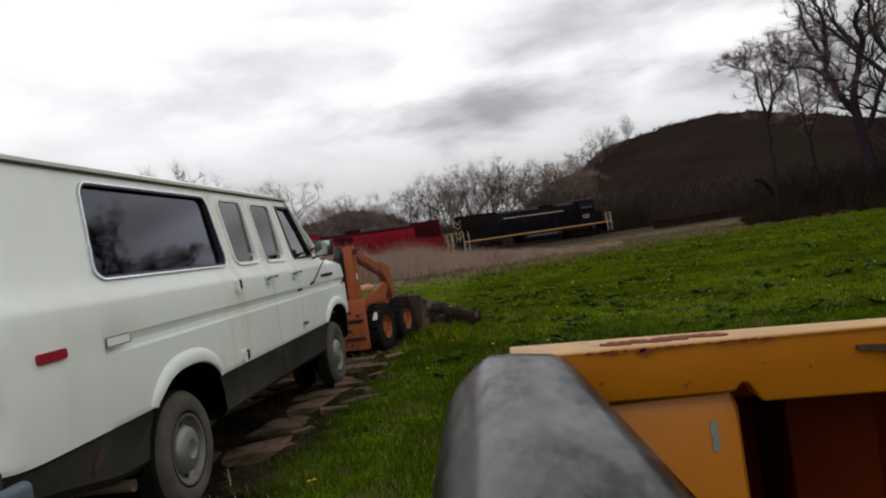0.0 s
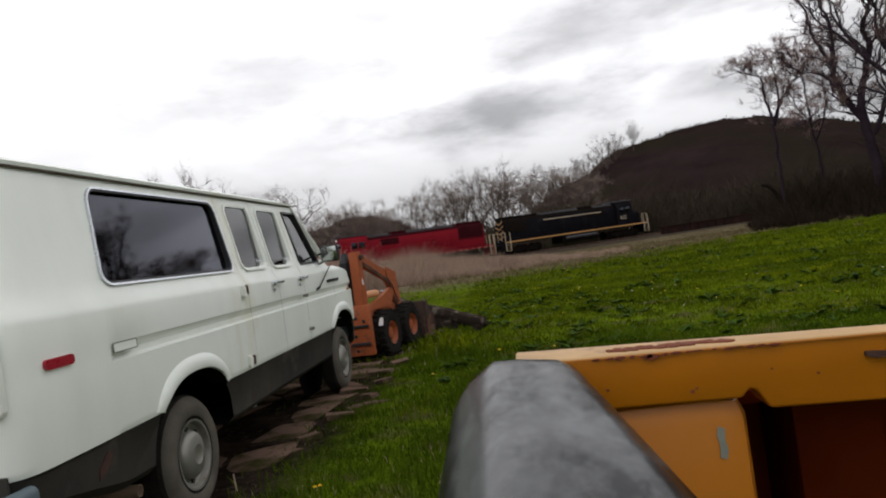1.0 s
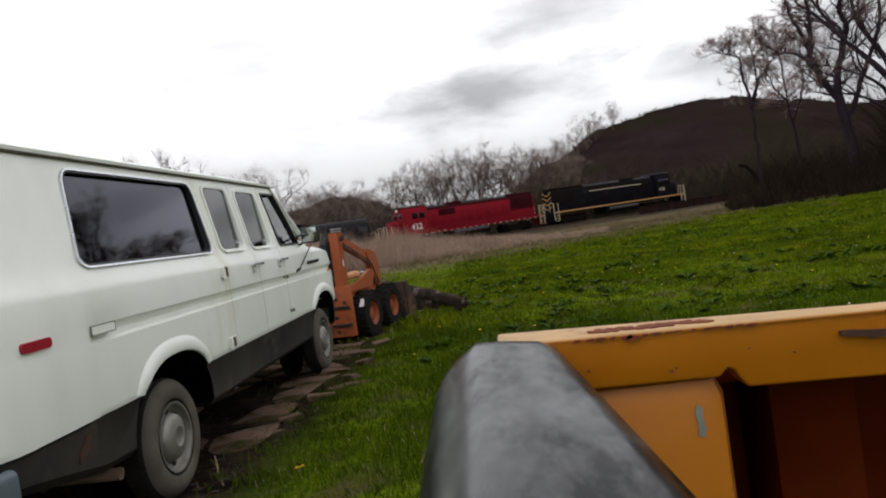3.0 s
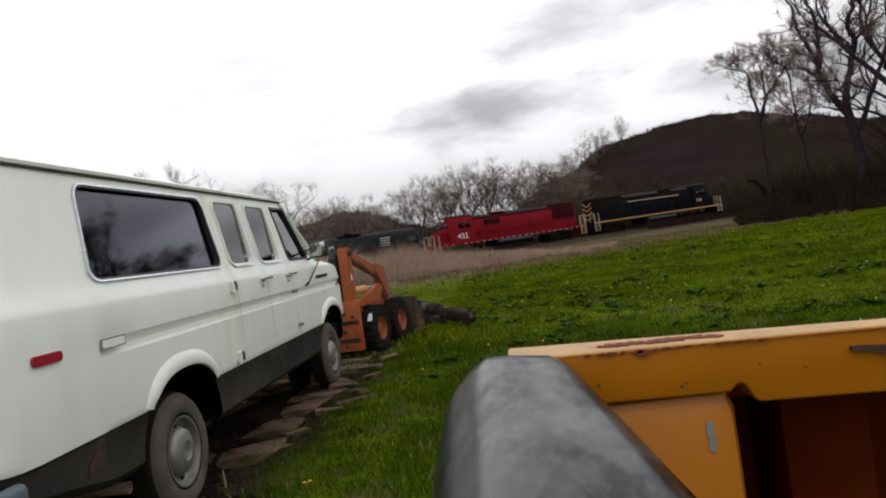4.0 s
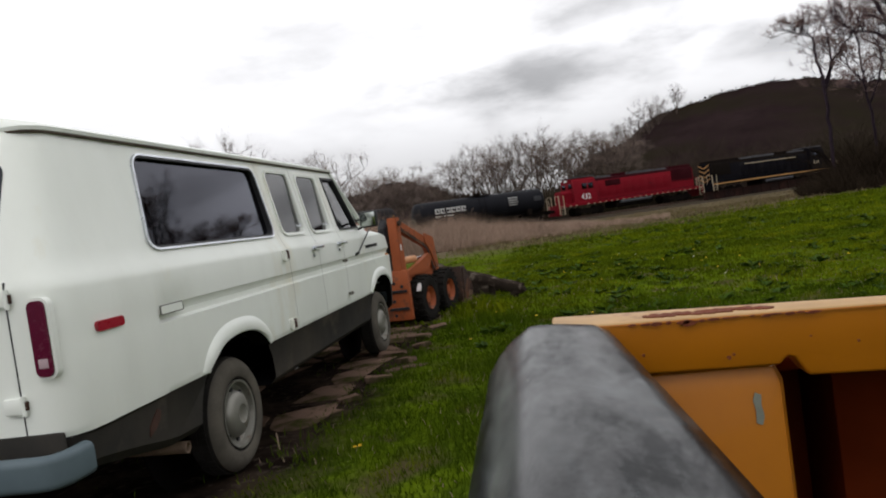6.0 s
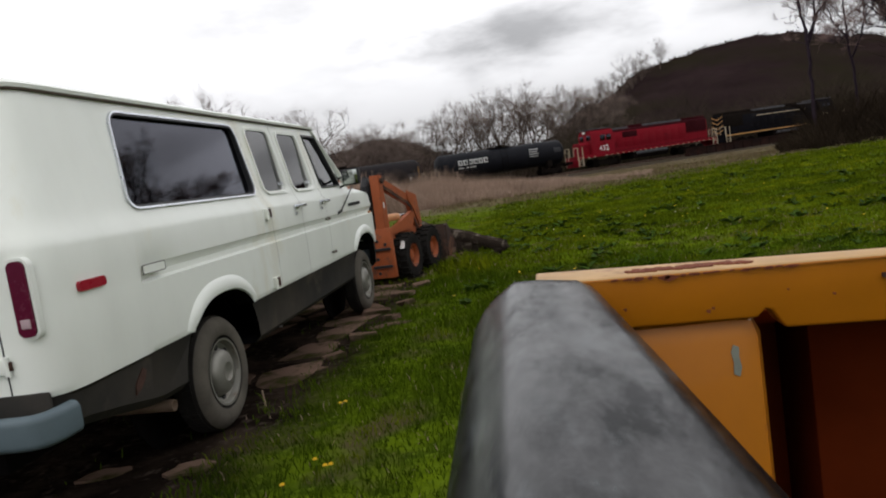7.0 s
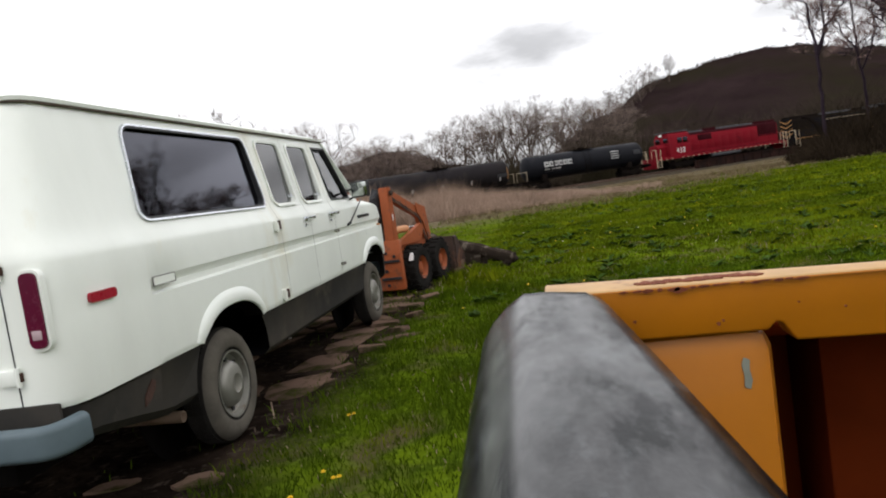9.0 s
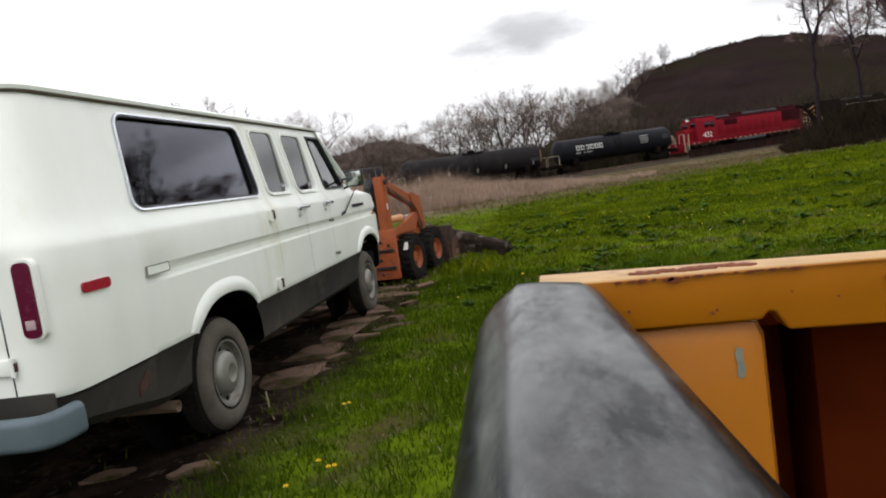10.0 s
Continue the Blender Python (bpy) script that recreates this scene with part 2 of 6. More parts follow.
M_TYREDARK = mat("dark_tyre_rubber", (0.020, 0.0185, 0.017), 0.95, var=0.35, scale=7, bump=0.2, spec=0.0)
M_JOINT = mat("panel_gap", (0.20, 0.20, 0.18), 0.8, var=0.2, scale=5)
M_MIRROR = mat("mirror_glass", (0.42, 0.45, 0.42), 0.12, 0.95, var=0.05, scale=20)
M_PIPE = mat("rusty_pipe", (0.19, 0.135, 0.095), 0.8, var=0.3, scale=9)
M_SCAB = mat("red_brown_rust", (0.15, 0.040, 0.018), 0.9, var=0.4, scale=60, bump=0.3)
M_RUST = mat("brown_rust", (0.06, 0.03, 0.022), 0.9, var=0.4, scale=14, bump=0.4)
M_SEAT = mat("dark_interior", (0.018, 0.018, 0.021), 0.9, var=0.3, scale=5, spec=0.0)
M_GRASS = mat("spring_grass", (0.094, 0.122, 0.0045), 0.8, var=0.30, scale=0.9, island=0.22, col2=(0.034, 0.054, 0.0035), thr=0.50, soft=0.16, stain=(0.150, 0.165, 0.006), stain_at=0.60, stain_scale=1.0, spec=0.0)
# nearest grass: the shade among its tufts is put into a darker green
M_GRASSNEAR = mat("shaded_near_grass", (0.060, 0.096, 0.0045), 0.8, var=0.30, scale=1.6, island=0.25, col2=(0.026, 0.044, 0.0035), thr=0.50, soft=0.16, stain=(0.120, 0.140, 0.006), stain_at=0.62, stain_scale=1.6, spec=0.0)
M_STRAW = mat("dry_reed", (0.29, 0.208, 0.158), 0.9, var=0.3, scale=1.0, island=0.35, spec=0.0)
M_DRYGRASS = mat("withered_grass", (0.13, 0.10, 0.055), 0.95, var=0.3, scale=0.8, island=0.35, spec=0.0)
M_LEAFD = mat("dock_leaf", (0.03, 0.058, 0.006), 0.6, var=0.35, scale=5, island=0.3, spec=0.04)
M_YELLOWF = mat("dandelion_yellow", (0.75, 0.50, 0.02), 0.7, var=0.15, scale=40)
M_WHITEF = mat("pale_straw_flower", (0.55, 0.53, 0.40), 0.8, var=0.2, scale=40)
M_BARK = mat("bare_bark", (0.032, 0.023, 0.031), 0.9, var=0.3, scale=2.0, bump=0.4, bscale=14, spec=0.0)
M_BARKFAR = mat("grey_brown_bark", (0.095, 0.074, 0.062), 0.95, var=0.25, scale=1.0, spec=0.0)
M_TWIG = mat("fine_twigs", (0.21, 0.163, 0.140), 0.95, var=0.3, scale=0.6, island=0.25, spec=0.0)
M_BUD = mat("budding_twigs", (0.22, 0.150, 0.135), 0.95, var=0.3, scale=0.6, island=0.3, spec=0.0)
M_HILLWOOD = mat("hillside_trunks", (0.022, 0.0148, 0.0150), 1.0, var=0.3, scale=0.05, island=0.4, spec=0.0)
M_THICKET = mat("brown_thicket", (0.022, 0.0160, 0.0110), 0.95, var=0.35, scale=0.4, island=0.35, spec=0.0)
M_SCRUB = mat("grey_brown_scrub", (0.046, 0.035, 0.027), 0.95, var=0.4, scale=0.12, island=0.3, col2=(0.036, 0.032, 0.018), thr=0.55, spec=0.0)


# ---- ground ----
TRACK_P, TRACK_A = Vector((9.8, 86.7)), 26.0
TU = Vector((math.cos(radians(TRACK_A)), math.sin(radians(TRACK_A))))
TN = Vector((-TU.y, TU.x))
RAIL_Z = -0.47
EYE = Vector((1.915, -3.87))


def smooth01(v, a, b):
    k = min(1.0, max(0.0, (v - a) / (b - a)))
    return k * k * (3 - 2 * k)


def ground_z(x, y):
    p = (Vector((x, y)) - TRACK_P).dot(TN)
    z = -1.05 * smooth01(p, -55, -9)
    near = 1 - smooth01(math.hypot(x, y), 30, 60)
    rough_bit = 0.035 * noise.noise(Vector((x * 0.5, y * 0.5, 1.3))) + 0.012 * noise.noise(Vector((x * 2.3, y * 2.3, 7)))
    z += 0.045 * math.exp(-(((x + 0.1) / 0.7) ** 2 + ((y + 0.15) / 0.9) ** 2))
    z += near * rough_bit * (0.3 + 0.7 * smooth01(x, 0.3, 1.5))
    return z


def ground_material():
    m = bpy.data.materials.new("field_ground")
    m.use_nodes = True
    n, l = m.node_tree.nodes, m.node_tree.links
    b = n["Principled BSDF"]
    b.inputs["Roughness"].default_value = 0.95
    b.inputs["Specular IOR Level"].default_value = 0.0
    co = n.new("ShaderNodeTexCoord")
    sep = n.new("ShaderNodeSeparateXYZ")
    l.new(co.outputs["Object"], sep.inputs[0])

    def nz(s, d=6.0):
        t = n.new("ShaderNodeTexNoise")
        t.inputs["Scale"].default_value, t.inputs["Detail"].default_value = s, d
        l.new(co.outputs["Object"], t.inputs["Vector"])
        return t.outputs["Fac"]

    def math_(op, x, y):
        k = n.new("ShaderNodeMath")
        k.operation = op
        for i, v in enumerate((x, y)):
            if isinstance(v, (int, float)):
                k.inputs[i].default_value = v
            else:
                l.new(v, k.inputs[i])
        return k.outputs[0]

    def rng(v, a, c):
        r = n.new("ShaderNodeMapRange")
        r.interpolation_type = "SMOOTHSTEP"
        r.inputs["From Min"].default_value, r.inputs["From Max"].default_value = a, c
        l.new(v, r.inputs["Value"])
        return r.outputs["Result"]

    def mix(f, x, y):
        k = n.new("ShaderNodeMix")
        k.data_type = "RGBA"
        l.new(f, k.inputs["Factor"])
        for s, v in (("A", x), ("B", y)):
            if isinstance(v, tuple):
                k.inputs[s].default_value = (*v, 1)
            else:
                l.new(v, k.inputs[s])
        return k.outputs["Result"]
    green = mix(rng(nz(0.35), 0.35, 0.65), (0.050, 0.076, 0.0035), (0.085, 0.125, 0.005))
    green = mix(rng(nz(3.0), 0.42, 0.66), green, (0.030, 0.050, 0.004))
    green = mix(rng(nz(22.0, 3.0), 0.5, 0.7), green, (0.085, 0.125, 0.009))
    thatch = mix(rng(nz(1.6), 0.5, 0.68), green, (0.065, 0.055, 0.025))
    dry = mix(rng(nz(0.9), 0.35, 0.65), (0.095, 0.073, 0.045), (0.14, 0.11, 0.078))
    dry = mix(rng(nz(7.0), 0.45, 0.7), dry, (0.055, 0.064, 0.022))
    far = rng(math_("ADD", math_("ADD", sep.outputs["Y"], math_("MULTIPLY", sep.outputs["X"], -0.62)), math_("MULTIPLY", nz(0.16), 20.0)), 26.0, 38.0)
    c = mix(far, thatch, dry)
    dirt = mix(rng(nz(2.2), 0.4, 0.62), (0.010, 0.0072, 0.0056), (0.029, 0.0205, 0.0150))
    dirt = mix(rng(nz(14.0), 0.55, 0.7), dirt, (0.045, 0.034, 0.027))
    side = rng(math_("ADD", sep.outputs["X"], math_("MULTIPLY", nz(1.4), 0.9)), 1.05, 0.55)
    end = rng(math_("ADD", sep.outputs["Y"], math_("MULTIPLY", nz(0.8), 2.0)), 10.5, 9.0)
    c = mix(math_("MULTIPLY", side, end), c, dirt)
    l.new(c, b.inputs["Base Color"])
    bp = n.new("ShaderNodeBump")
    bp.inputs["Strength"].default_value, bp.inputs["Distance"].default_value = 0.8, 0.05
    l.new(nz(9.0, 8.0), bp.inputs["Height"])
    l.new(bp.outputs["Normal"], b.inputs["Normal"])
    return m


def make_ground():
    ax = [-2500, -1200, -600, -300, -160, -100, -70, -50, -40] + [-32 + 1.5 * k for k in range(16)] + [-8 + 0.4 * k for k in range(60)] + [16 + 1.5 * k for k in range(20)] + [48, 60, 75, 100, 140, 200, 350, 700, 1400, 2500]
    ay = [-2500, -1000, -400, -150, -60, -30, -15] + [-8 + 0.4 * k for k in range(60)] + [16 + 1.2 * k for k in range(80)] + [114, 122, 135, 160, 220, 350, 700, 1400, 2800]
    verts = [(x, y, ground_z(x, y)) for y in ay for x in ax]
    w = len(ax)
    faces = [(j * w + i, j * w + i + 1, (j + 1) * w + i + 1, (j + 1) * w + i) for j in range(len(ay) - 1) for i in range(w - 1)]
    ob = new("ground", soup("ground", verts, faces, ground_material(), True))
    return tagged(ob, "uneven spring meadow with bare dirt by the drive", "ground", kind="structure")


make_ground()


# ---- hills ----
def ridge(points, az):
    for (a0, e0), (a1, e1) in zip(points, points[1:]):
        if a0 <= az <= a1:
            return e0 + (e1 - e0) * smooth01(az, a0, a1)
    return points[0][1] if az < points[0][0] else points[-1][1]


HILL_EAST = ((-4, 0.0), (0, 1.2), (5.3, 3.75), (9.5, 5.6), (11.7, 5.95), (13.8, 6.25), (17, 6.4), (19, 6.2), (23.3, 5.2), (27, 4.2), (36, 3.0), (60, 2.5), (75, 0))
HILL_WEST = ((-75, 1.0), (-40, 2.0), (-22, 2.2), (-15, 2.9), (-13, 3.4), (-11.3, 3.4), (-9.2, 2.8), (-7.5, 1.9), (-4, 1.0), (2, 0.4), (8, 0))
M_HILL = mat("leafless_wooded_slope", (0.0205, 0.0132, 0.0135), 1.0, var=0.5, scale=0.05, bump=0.6, bscale=0.25, col2=(0.0185, 0.0155, 0.0098), thr=0.54, spec=0.0)


def make_hill(name, points, near, crest, label, seed):
    """A long wooded ridge: its foot at one range, its crest at another, and a fall behind."""
    rnd = random.Random(seed)
    verts, faces, sticks, stick_faces = [], [], [], []
    az0, az1 = points[0][0], points[-1][0]
    na, nd = 240, 26
    for i in range(na + 1):
        az = az0 + (az1 - az0) * i / na
        top = 1.33 + crest * math.tan(radians(ridge(points, az)))
        for j in range(nd + 1):
            k = j / nd * 1.5
            d = near + (crest - near) * k
            h = top * (math.sin(min(k, 1) * math.pi / 2) ** 1.3 if k <= 1 else max(0.0, 1 - (k - 1) * 1.2))
            h += (noise.noise(Vector((az * 1.9, k * 6, seed))) * 1.0 + noise.noise(Vector((az * 6.5, k * 15, seed + 3))) * 0.6) * min(1, k * 3) * crest / 420
            verts.append((EYE.x + d * math.sin(radians(az)), EYE.y + d * math.cos(radians(az)), h - 1.5))
    w = nd + 1
    faces = [(i * w + j, (i + 1) * w + j, (i + 1) * w + j + 1, i * w + j + 1) for i in range(na) for j in range(nd)]
    ob = new(name, soup(name, verts, faces, M_HILL, True))
    tagged(ob, label, "hill", kind="structure")
    # bare trees standing on the slope, thickest along the crest
    for _ in range(6500):
        i, j, f = rnd.randrange(na), rnd.choice((13, 14, 15, 15, 16, 16, 16, 16, 16, 17, 17, 17)), rnd.random()
        v = Vector(verts[i * w + j]).lerp(Vector(verts[i * w + j + rnd.choice((1, 2))]), f)
        x, y = v[0] + rnd.uniform(-3, 3), v[1] + rnd.uniform(-3, 3)
        hgt = rnd.uniform(0.8, 2.4) * crest / 480
        for _ in range(4):
            lean, ww = rnd.uniform(-0.6, 0.6) * hgt, 0.10 * crest / 420
            q = len(sticks)
            b0 = v[2] + rnd.uniform(0, 0.4) * hgt - 0.5
            sticks += [(x - ww, y, b0), (x + ww, y, b0), (x + lean, y + rnd.uniform(-1, 1), v[2] + hgt * rnd.uniform(0.7, 1))]
            stick_faces.append((q, q + 1, q + 2))
    wood = new("hillside_wood", soup("hillside_wood", sticks, stick_faces, M_HILLWOOD))
    tagged(wood, "leafless brown woodland covering the hillside", "trees", kind="stuff")


make_hill("hill_east", HILL_EAST, 170, 430, "dark wooded hill with leafless trees", 5)
make_hill("hill_west", HILL_WEST, 260, 620, "low wooded ridge in the distance", 9)


# ---- railway line ----
def on_track(s, p=0.0, z=0.0):
    v = TRACK_P + TU * s + TN * p
    return Vector((v.x, v.y, z))


M_BALLAST = mat("grey_brown_ballast", (0.062, 0.050, 0.040), 0.95, var=0.35, scale=2.5, bump=0.8, bscale=9, col2=(0.05, 0.040, 0.025), thr=0.52, spec=0.0)
M_BANK = mat("weedy_bank", (0.062, 0.052, 0.026), 0.95, var=0.3, scale=0.8, bump=0.8, bscale=6, col2=(0.05, 0.06, 0.02), thr=0.5, spec=0.0)
M_RAIL = mat("rusty_rail", (0.12, 0.08, 0.06), 0.6, 0.4, var=0.3, scale=3)
M_GIRDER = mat("rusted_girder", (0.032, 0.016, 0.013), 0.85, var=0.35, scale=1.2, col2=(0.02, 0.014, 0.013), thr=0.5, bump=0.2, spec=0.0)


def make_railway():
    m = pose(TRACK_P.x, TRACK_P.y, 0, 0, 0, TRACK_A)
    bm = bmesh.new()
    prism(bm, [(-4.6, -1.3), (-1.9, RAIL_Z - 0.22), (1.9, RAIL_Z - 0.22), (4.6, -1.3)], "x", -170, 130)
    for f in bm.faces:
        f.material_index = 0 if abs(f.normal.z) > 0.9 else 1
    bed = part("railway_bank", bm, [M_BALLAST, M_BANK], at=m)
    tagged(bed, "low gravel ballast bank carrying the railway line", "railway", kind="structure")
    line = empty("railway_track", m, "single rusty railway track on gravel", "railway track", kind="structure")
    for side in (-0.72, 0.72):
        bm = bmesh.new()
        prism(bm, [(side - 0.07, RAIL_Z - 0.16), (side + 0.07, RAIL_Z - 0.16), (side + 0.02, RAIL_Z - 0.13), (side + 0.035, RAIL_Z), (side - 0.035, RAIL_Z), (side - 0.02, RAIL_Z - 0.13)], "x", -170, 130)
        part("rail", bm, M_RAIL, line)
    bm = bmesh.new()
    box(bm, -0.11, 0.11, -1.3, 1.3, RAIL_Z - 0.24, RAIL_Z - 0.155)
    tie = mesh_of("sleeper", bm, M_RUST, 0)
    for k in range(240):
        o = new("sleeper", tie)
        o.parent = line
        o.matrix_basis = pose(-75 + k * 0.55, 0, 0)
    # the side girder of a low bridge
    g = empty("bridge_girder", on_matrix(19.4, -2.35), "low rusted plate girder of a railway bridge", "bridge girder")
    bm = bmesh.new()
    box(bm, -8.2, 8.2, -0.06, 0.06, RAIL_Z - 0.75, RAIL_Z + 0.62)
    part("web_plate", bm, M_GIRDER, g)
    for z in (RAIL_Z - 0.75, RAIL_Z + 0.62):
        bm = bmesh.new()
        box(bm, -8.3, 8.3, -0.24, 0.24, z - 0.05, z + 0.05, 0.01)
        part("flange", bm, M_GIRDER, g)
    for k in range(12):
        bm = bmesh.new()
        box(bm, -7.8 + k * 1.42 - 0.05, -7.8 + k * 1.42 + 0.05, -0.2, -0.06, RAIL_Z - 0.70, RAIL_Z + 0.57)
        part("stiffener", bm, M_GIRDER, g)


def on_matrix(s, p, z=0.0):
    v = on_track(s, p, z)
    return pose(v.x, v.y, v.z, 0, 0, TRACK_A)


make_railway()


# ---- van ----
VX = -0.985
VAN_SECTION = ((0.42, -0.05), (0.46, -0.005), (0.69, 0.012), (0.705, 0.03), (0.74, 0.036), (0.97, 0.038), (1.035, 0.038), (1.045, 0.037), (1.075, 0.036), (1.118, 0.036),
               (1.27, 0.034), (1.30, 0.026), (1.33, 0.006), (1.42, -0.03), (1.65, -0.075), (1.88, -0.125), (1.95, -0.142), (1.995, -0.20), (2.03, -0.33), (2.055, -0.6), (2.062, VX))


def van_top(y):
    if y < 2.74:
        return 9.0
    if y < 3.34:
        return 1.985 + (1.36 - 1.985) * (y - 2.74) / 0.6
    return 1.35 - 0.17 * ((y - 3.34) / 0.88) ** 1.8 if y < 4.22 else 1.18 - (y - 4.22) * 5.0


def rear_lean(y, z):
    """The tail slopes forward above the waist."""
    return 0.20 * min(1.0, max(0.0, (z - 1.30) / 0.65)) * smooth01(-y, 0.9, 1.45)


def van_solid(inset=0.0, y0=-1.45, y1=4.29):
    """The van's outer form, or a smaller one inside it."""
    bm = bmesh.new()
    stations = [(y0, 0.13), (y0 + 0.018, 0.075), (y0 + 0.055, 0.032), (y0 + 0.11, 0.009), (y0 + 0.19, 0.0)]
    ys = [-1.0, -0.80, -0.775, -0.70, -0.35, 0.0, 0.5, 1.0, 1.5, 2.0, 2.4, 2.66, 2.76, 2.9, 3.1, 3.3, 3.36, 3.5, 3.7, 3.9, 4.0]
    stations += [(y, 0.0) for y in ys] + [(4.1, 0.012), (4.18, 0.035), (4.24, 0.07), (y1, 0.13)]
    rings = []
    for y, ins in stations:
        top = van_top(y) - inset
        right = []
        for z, x in VAN_SECTION:
            groove = 0.0
            if z in (1.045, 1.075) and y > -0.72:
                groove = 0.030
            if y > -0.79 and 0.70 < z < 1.9:
                groove += 0.006
            zz = z + (inset if z < 1 else -inset) + (0.12 * smooth01(-y, 0.55, 1.40) if z < 0.5 else 0.0)
            if zz > top:
                xx = x - inset - ins - (0.35 * (zz - top) if z < 2 else 0)
                zz = top + (0.0 if x < -0.3 else -0.01)
            else:
                xx = x - inset - ins - groove
            right.append((max(xx, VX) if x != VX else VX, zz))
        ring = [Vector((x, y + rear_lean(y, z), z)) for x, z in right] + [Vector((2 * VX - x, y + rear_lean(y, z), z)) for x, z in right[-2::-1]]
        rings.append([bm.verts.new(v) for v in ring])
    for p, q in zip(rings, rings[1:]):
        for k in range(len(p)):
            j = (k + 1) % len(p)
            bm.faces.new((p[k], p[j], q[j], q[k]))
    # tail and nose are closed by level strips from side to side
    n = len(VAN_SECTION) - 1
    for ring in (rings[0], rings[-1]):
        for k in range(n - 1):
            bm.faces.new((ring[k], ring[k + 1], ring[2 * n - k - 1], ring[2 * n - k]))
        bm.faces.new((ring[n - 1], ring[n], ring[n + 1]))
    bmesh.ops.recalc_face_normals(bm, faces=bm.faces[:])
    return bm


def side_x(z, y=0.0):
    for (z0, x0), (z1, x1) in zip(VAN_SECTION, VAN_SECTION[1:]):
        if z0 <= z <= z1:
            return x0 + (x1 - x0) * (z - z0) / (z1 - z0)
    return 0.0


# side windows: rear and front edge, sill and head, and how far the rear edge leans
WINDOWS = ((-0.545, 0.895, 1.405, 1.872, 0.115), (1.105, 1.545, 1.40, 1.87, 0.02), (1.735, 2.205, 1.395, 1.865, 0.02))


def window_outline(w, grow, r):
    y0, y1, z0, z1, lean = w
    pts = rounded(y0 - grow, y1 + grow, z0 - grow, z1 + grow, r)
    return [(y - lean * (z1 - z) / (z1 - z0) * (y1 - y) / (y1 - y0), z) for y, z in pts]


def arch_outline(cy, a, b, from_deg, to_deg, n):
    """A squarish wheel opening: points of a flattened ring about the axle."""
    out = []
    for k in range(n + 1):
        q = radians(from_deg + (to_deg - from_deg) * k / n)
        c, d = math.cos(q), math.sin(q)
        out.append((cy + a * math.copysign(abs(c) ** 0.833, c), 0.41 + b * math.copysign(abs(d) ** 0.833, d)))
    return out


def front_window(grow=0.0):
    g = grow
    return [(2.465 - g, 1.39 - g), (3.04 + 1.4 * g, 1.39 - g), (2.95 + 0.9 * g, 1.60), (2.785 + 0.7 * g, 1.868 + g), (2.43 - g, 1.868 + g)]


def lay_on_side(bm, off=0.0):
    """Bends a part that was drawn at x = 0 onto the van's side."""
    for v in bm.verts:
        v.co.x += side_x(v.co.z) + off


def frame_strip(bm, outline, inner, a, b):
    """A flat ring between two outlines, with thickness."""
    n = len(outline)
    r = [[bm.verts.new((s, p[0], p[1])) for p in o] for s, o in ((a, outline), (b, outline), (b, inner), (a, inner))]
    for i in range(4):
        for k in range(n):
            j = (k + 1) % n
            bm.faces.new((r[i][k], r[i][j], r[(i + 1) % 4][j], r[(i + 1) % 4][k]))
    bmesh.ops.recalc_face_normals(bm, faces=bm.faces[:])


def sweep(path, profile):
    """A bar along a level path of (x, y): profile points are (outwards, height)."""
    bm = bmesh.new()
    rings = []
    for k, (x, y) in enumerate(path):
        (xa, ya), (xb, yb) = path[max(0, k - 1)], path[min(len(path) - 1, k + 1)]
        d = Vector((xb - xa, yb - ya)).normalized()
        rings.append([bm.verts.new((x - d.y * o, y + d.x * o, z)) for o, z in profile])
    for p, q in zip(rings, rings[1:]):
        for k in range(len(p)):
            j = (k + 1) % len(p)
            bm.faces.new((p[k], p[j], q[j], q[k]))
    bm.faces.new(rings[0][::-1])
    bm.faces.new(rings[-1])
    bmesh.ops.recalc_face_normals(bm, faces=bm.faces[:])
    return bm


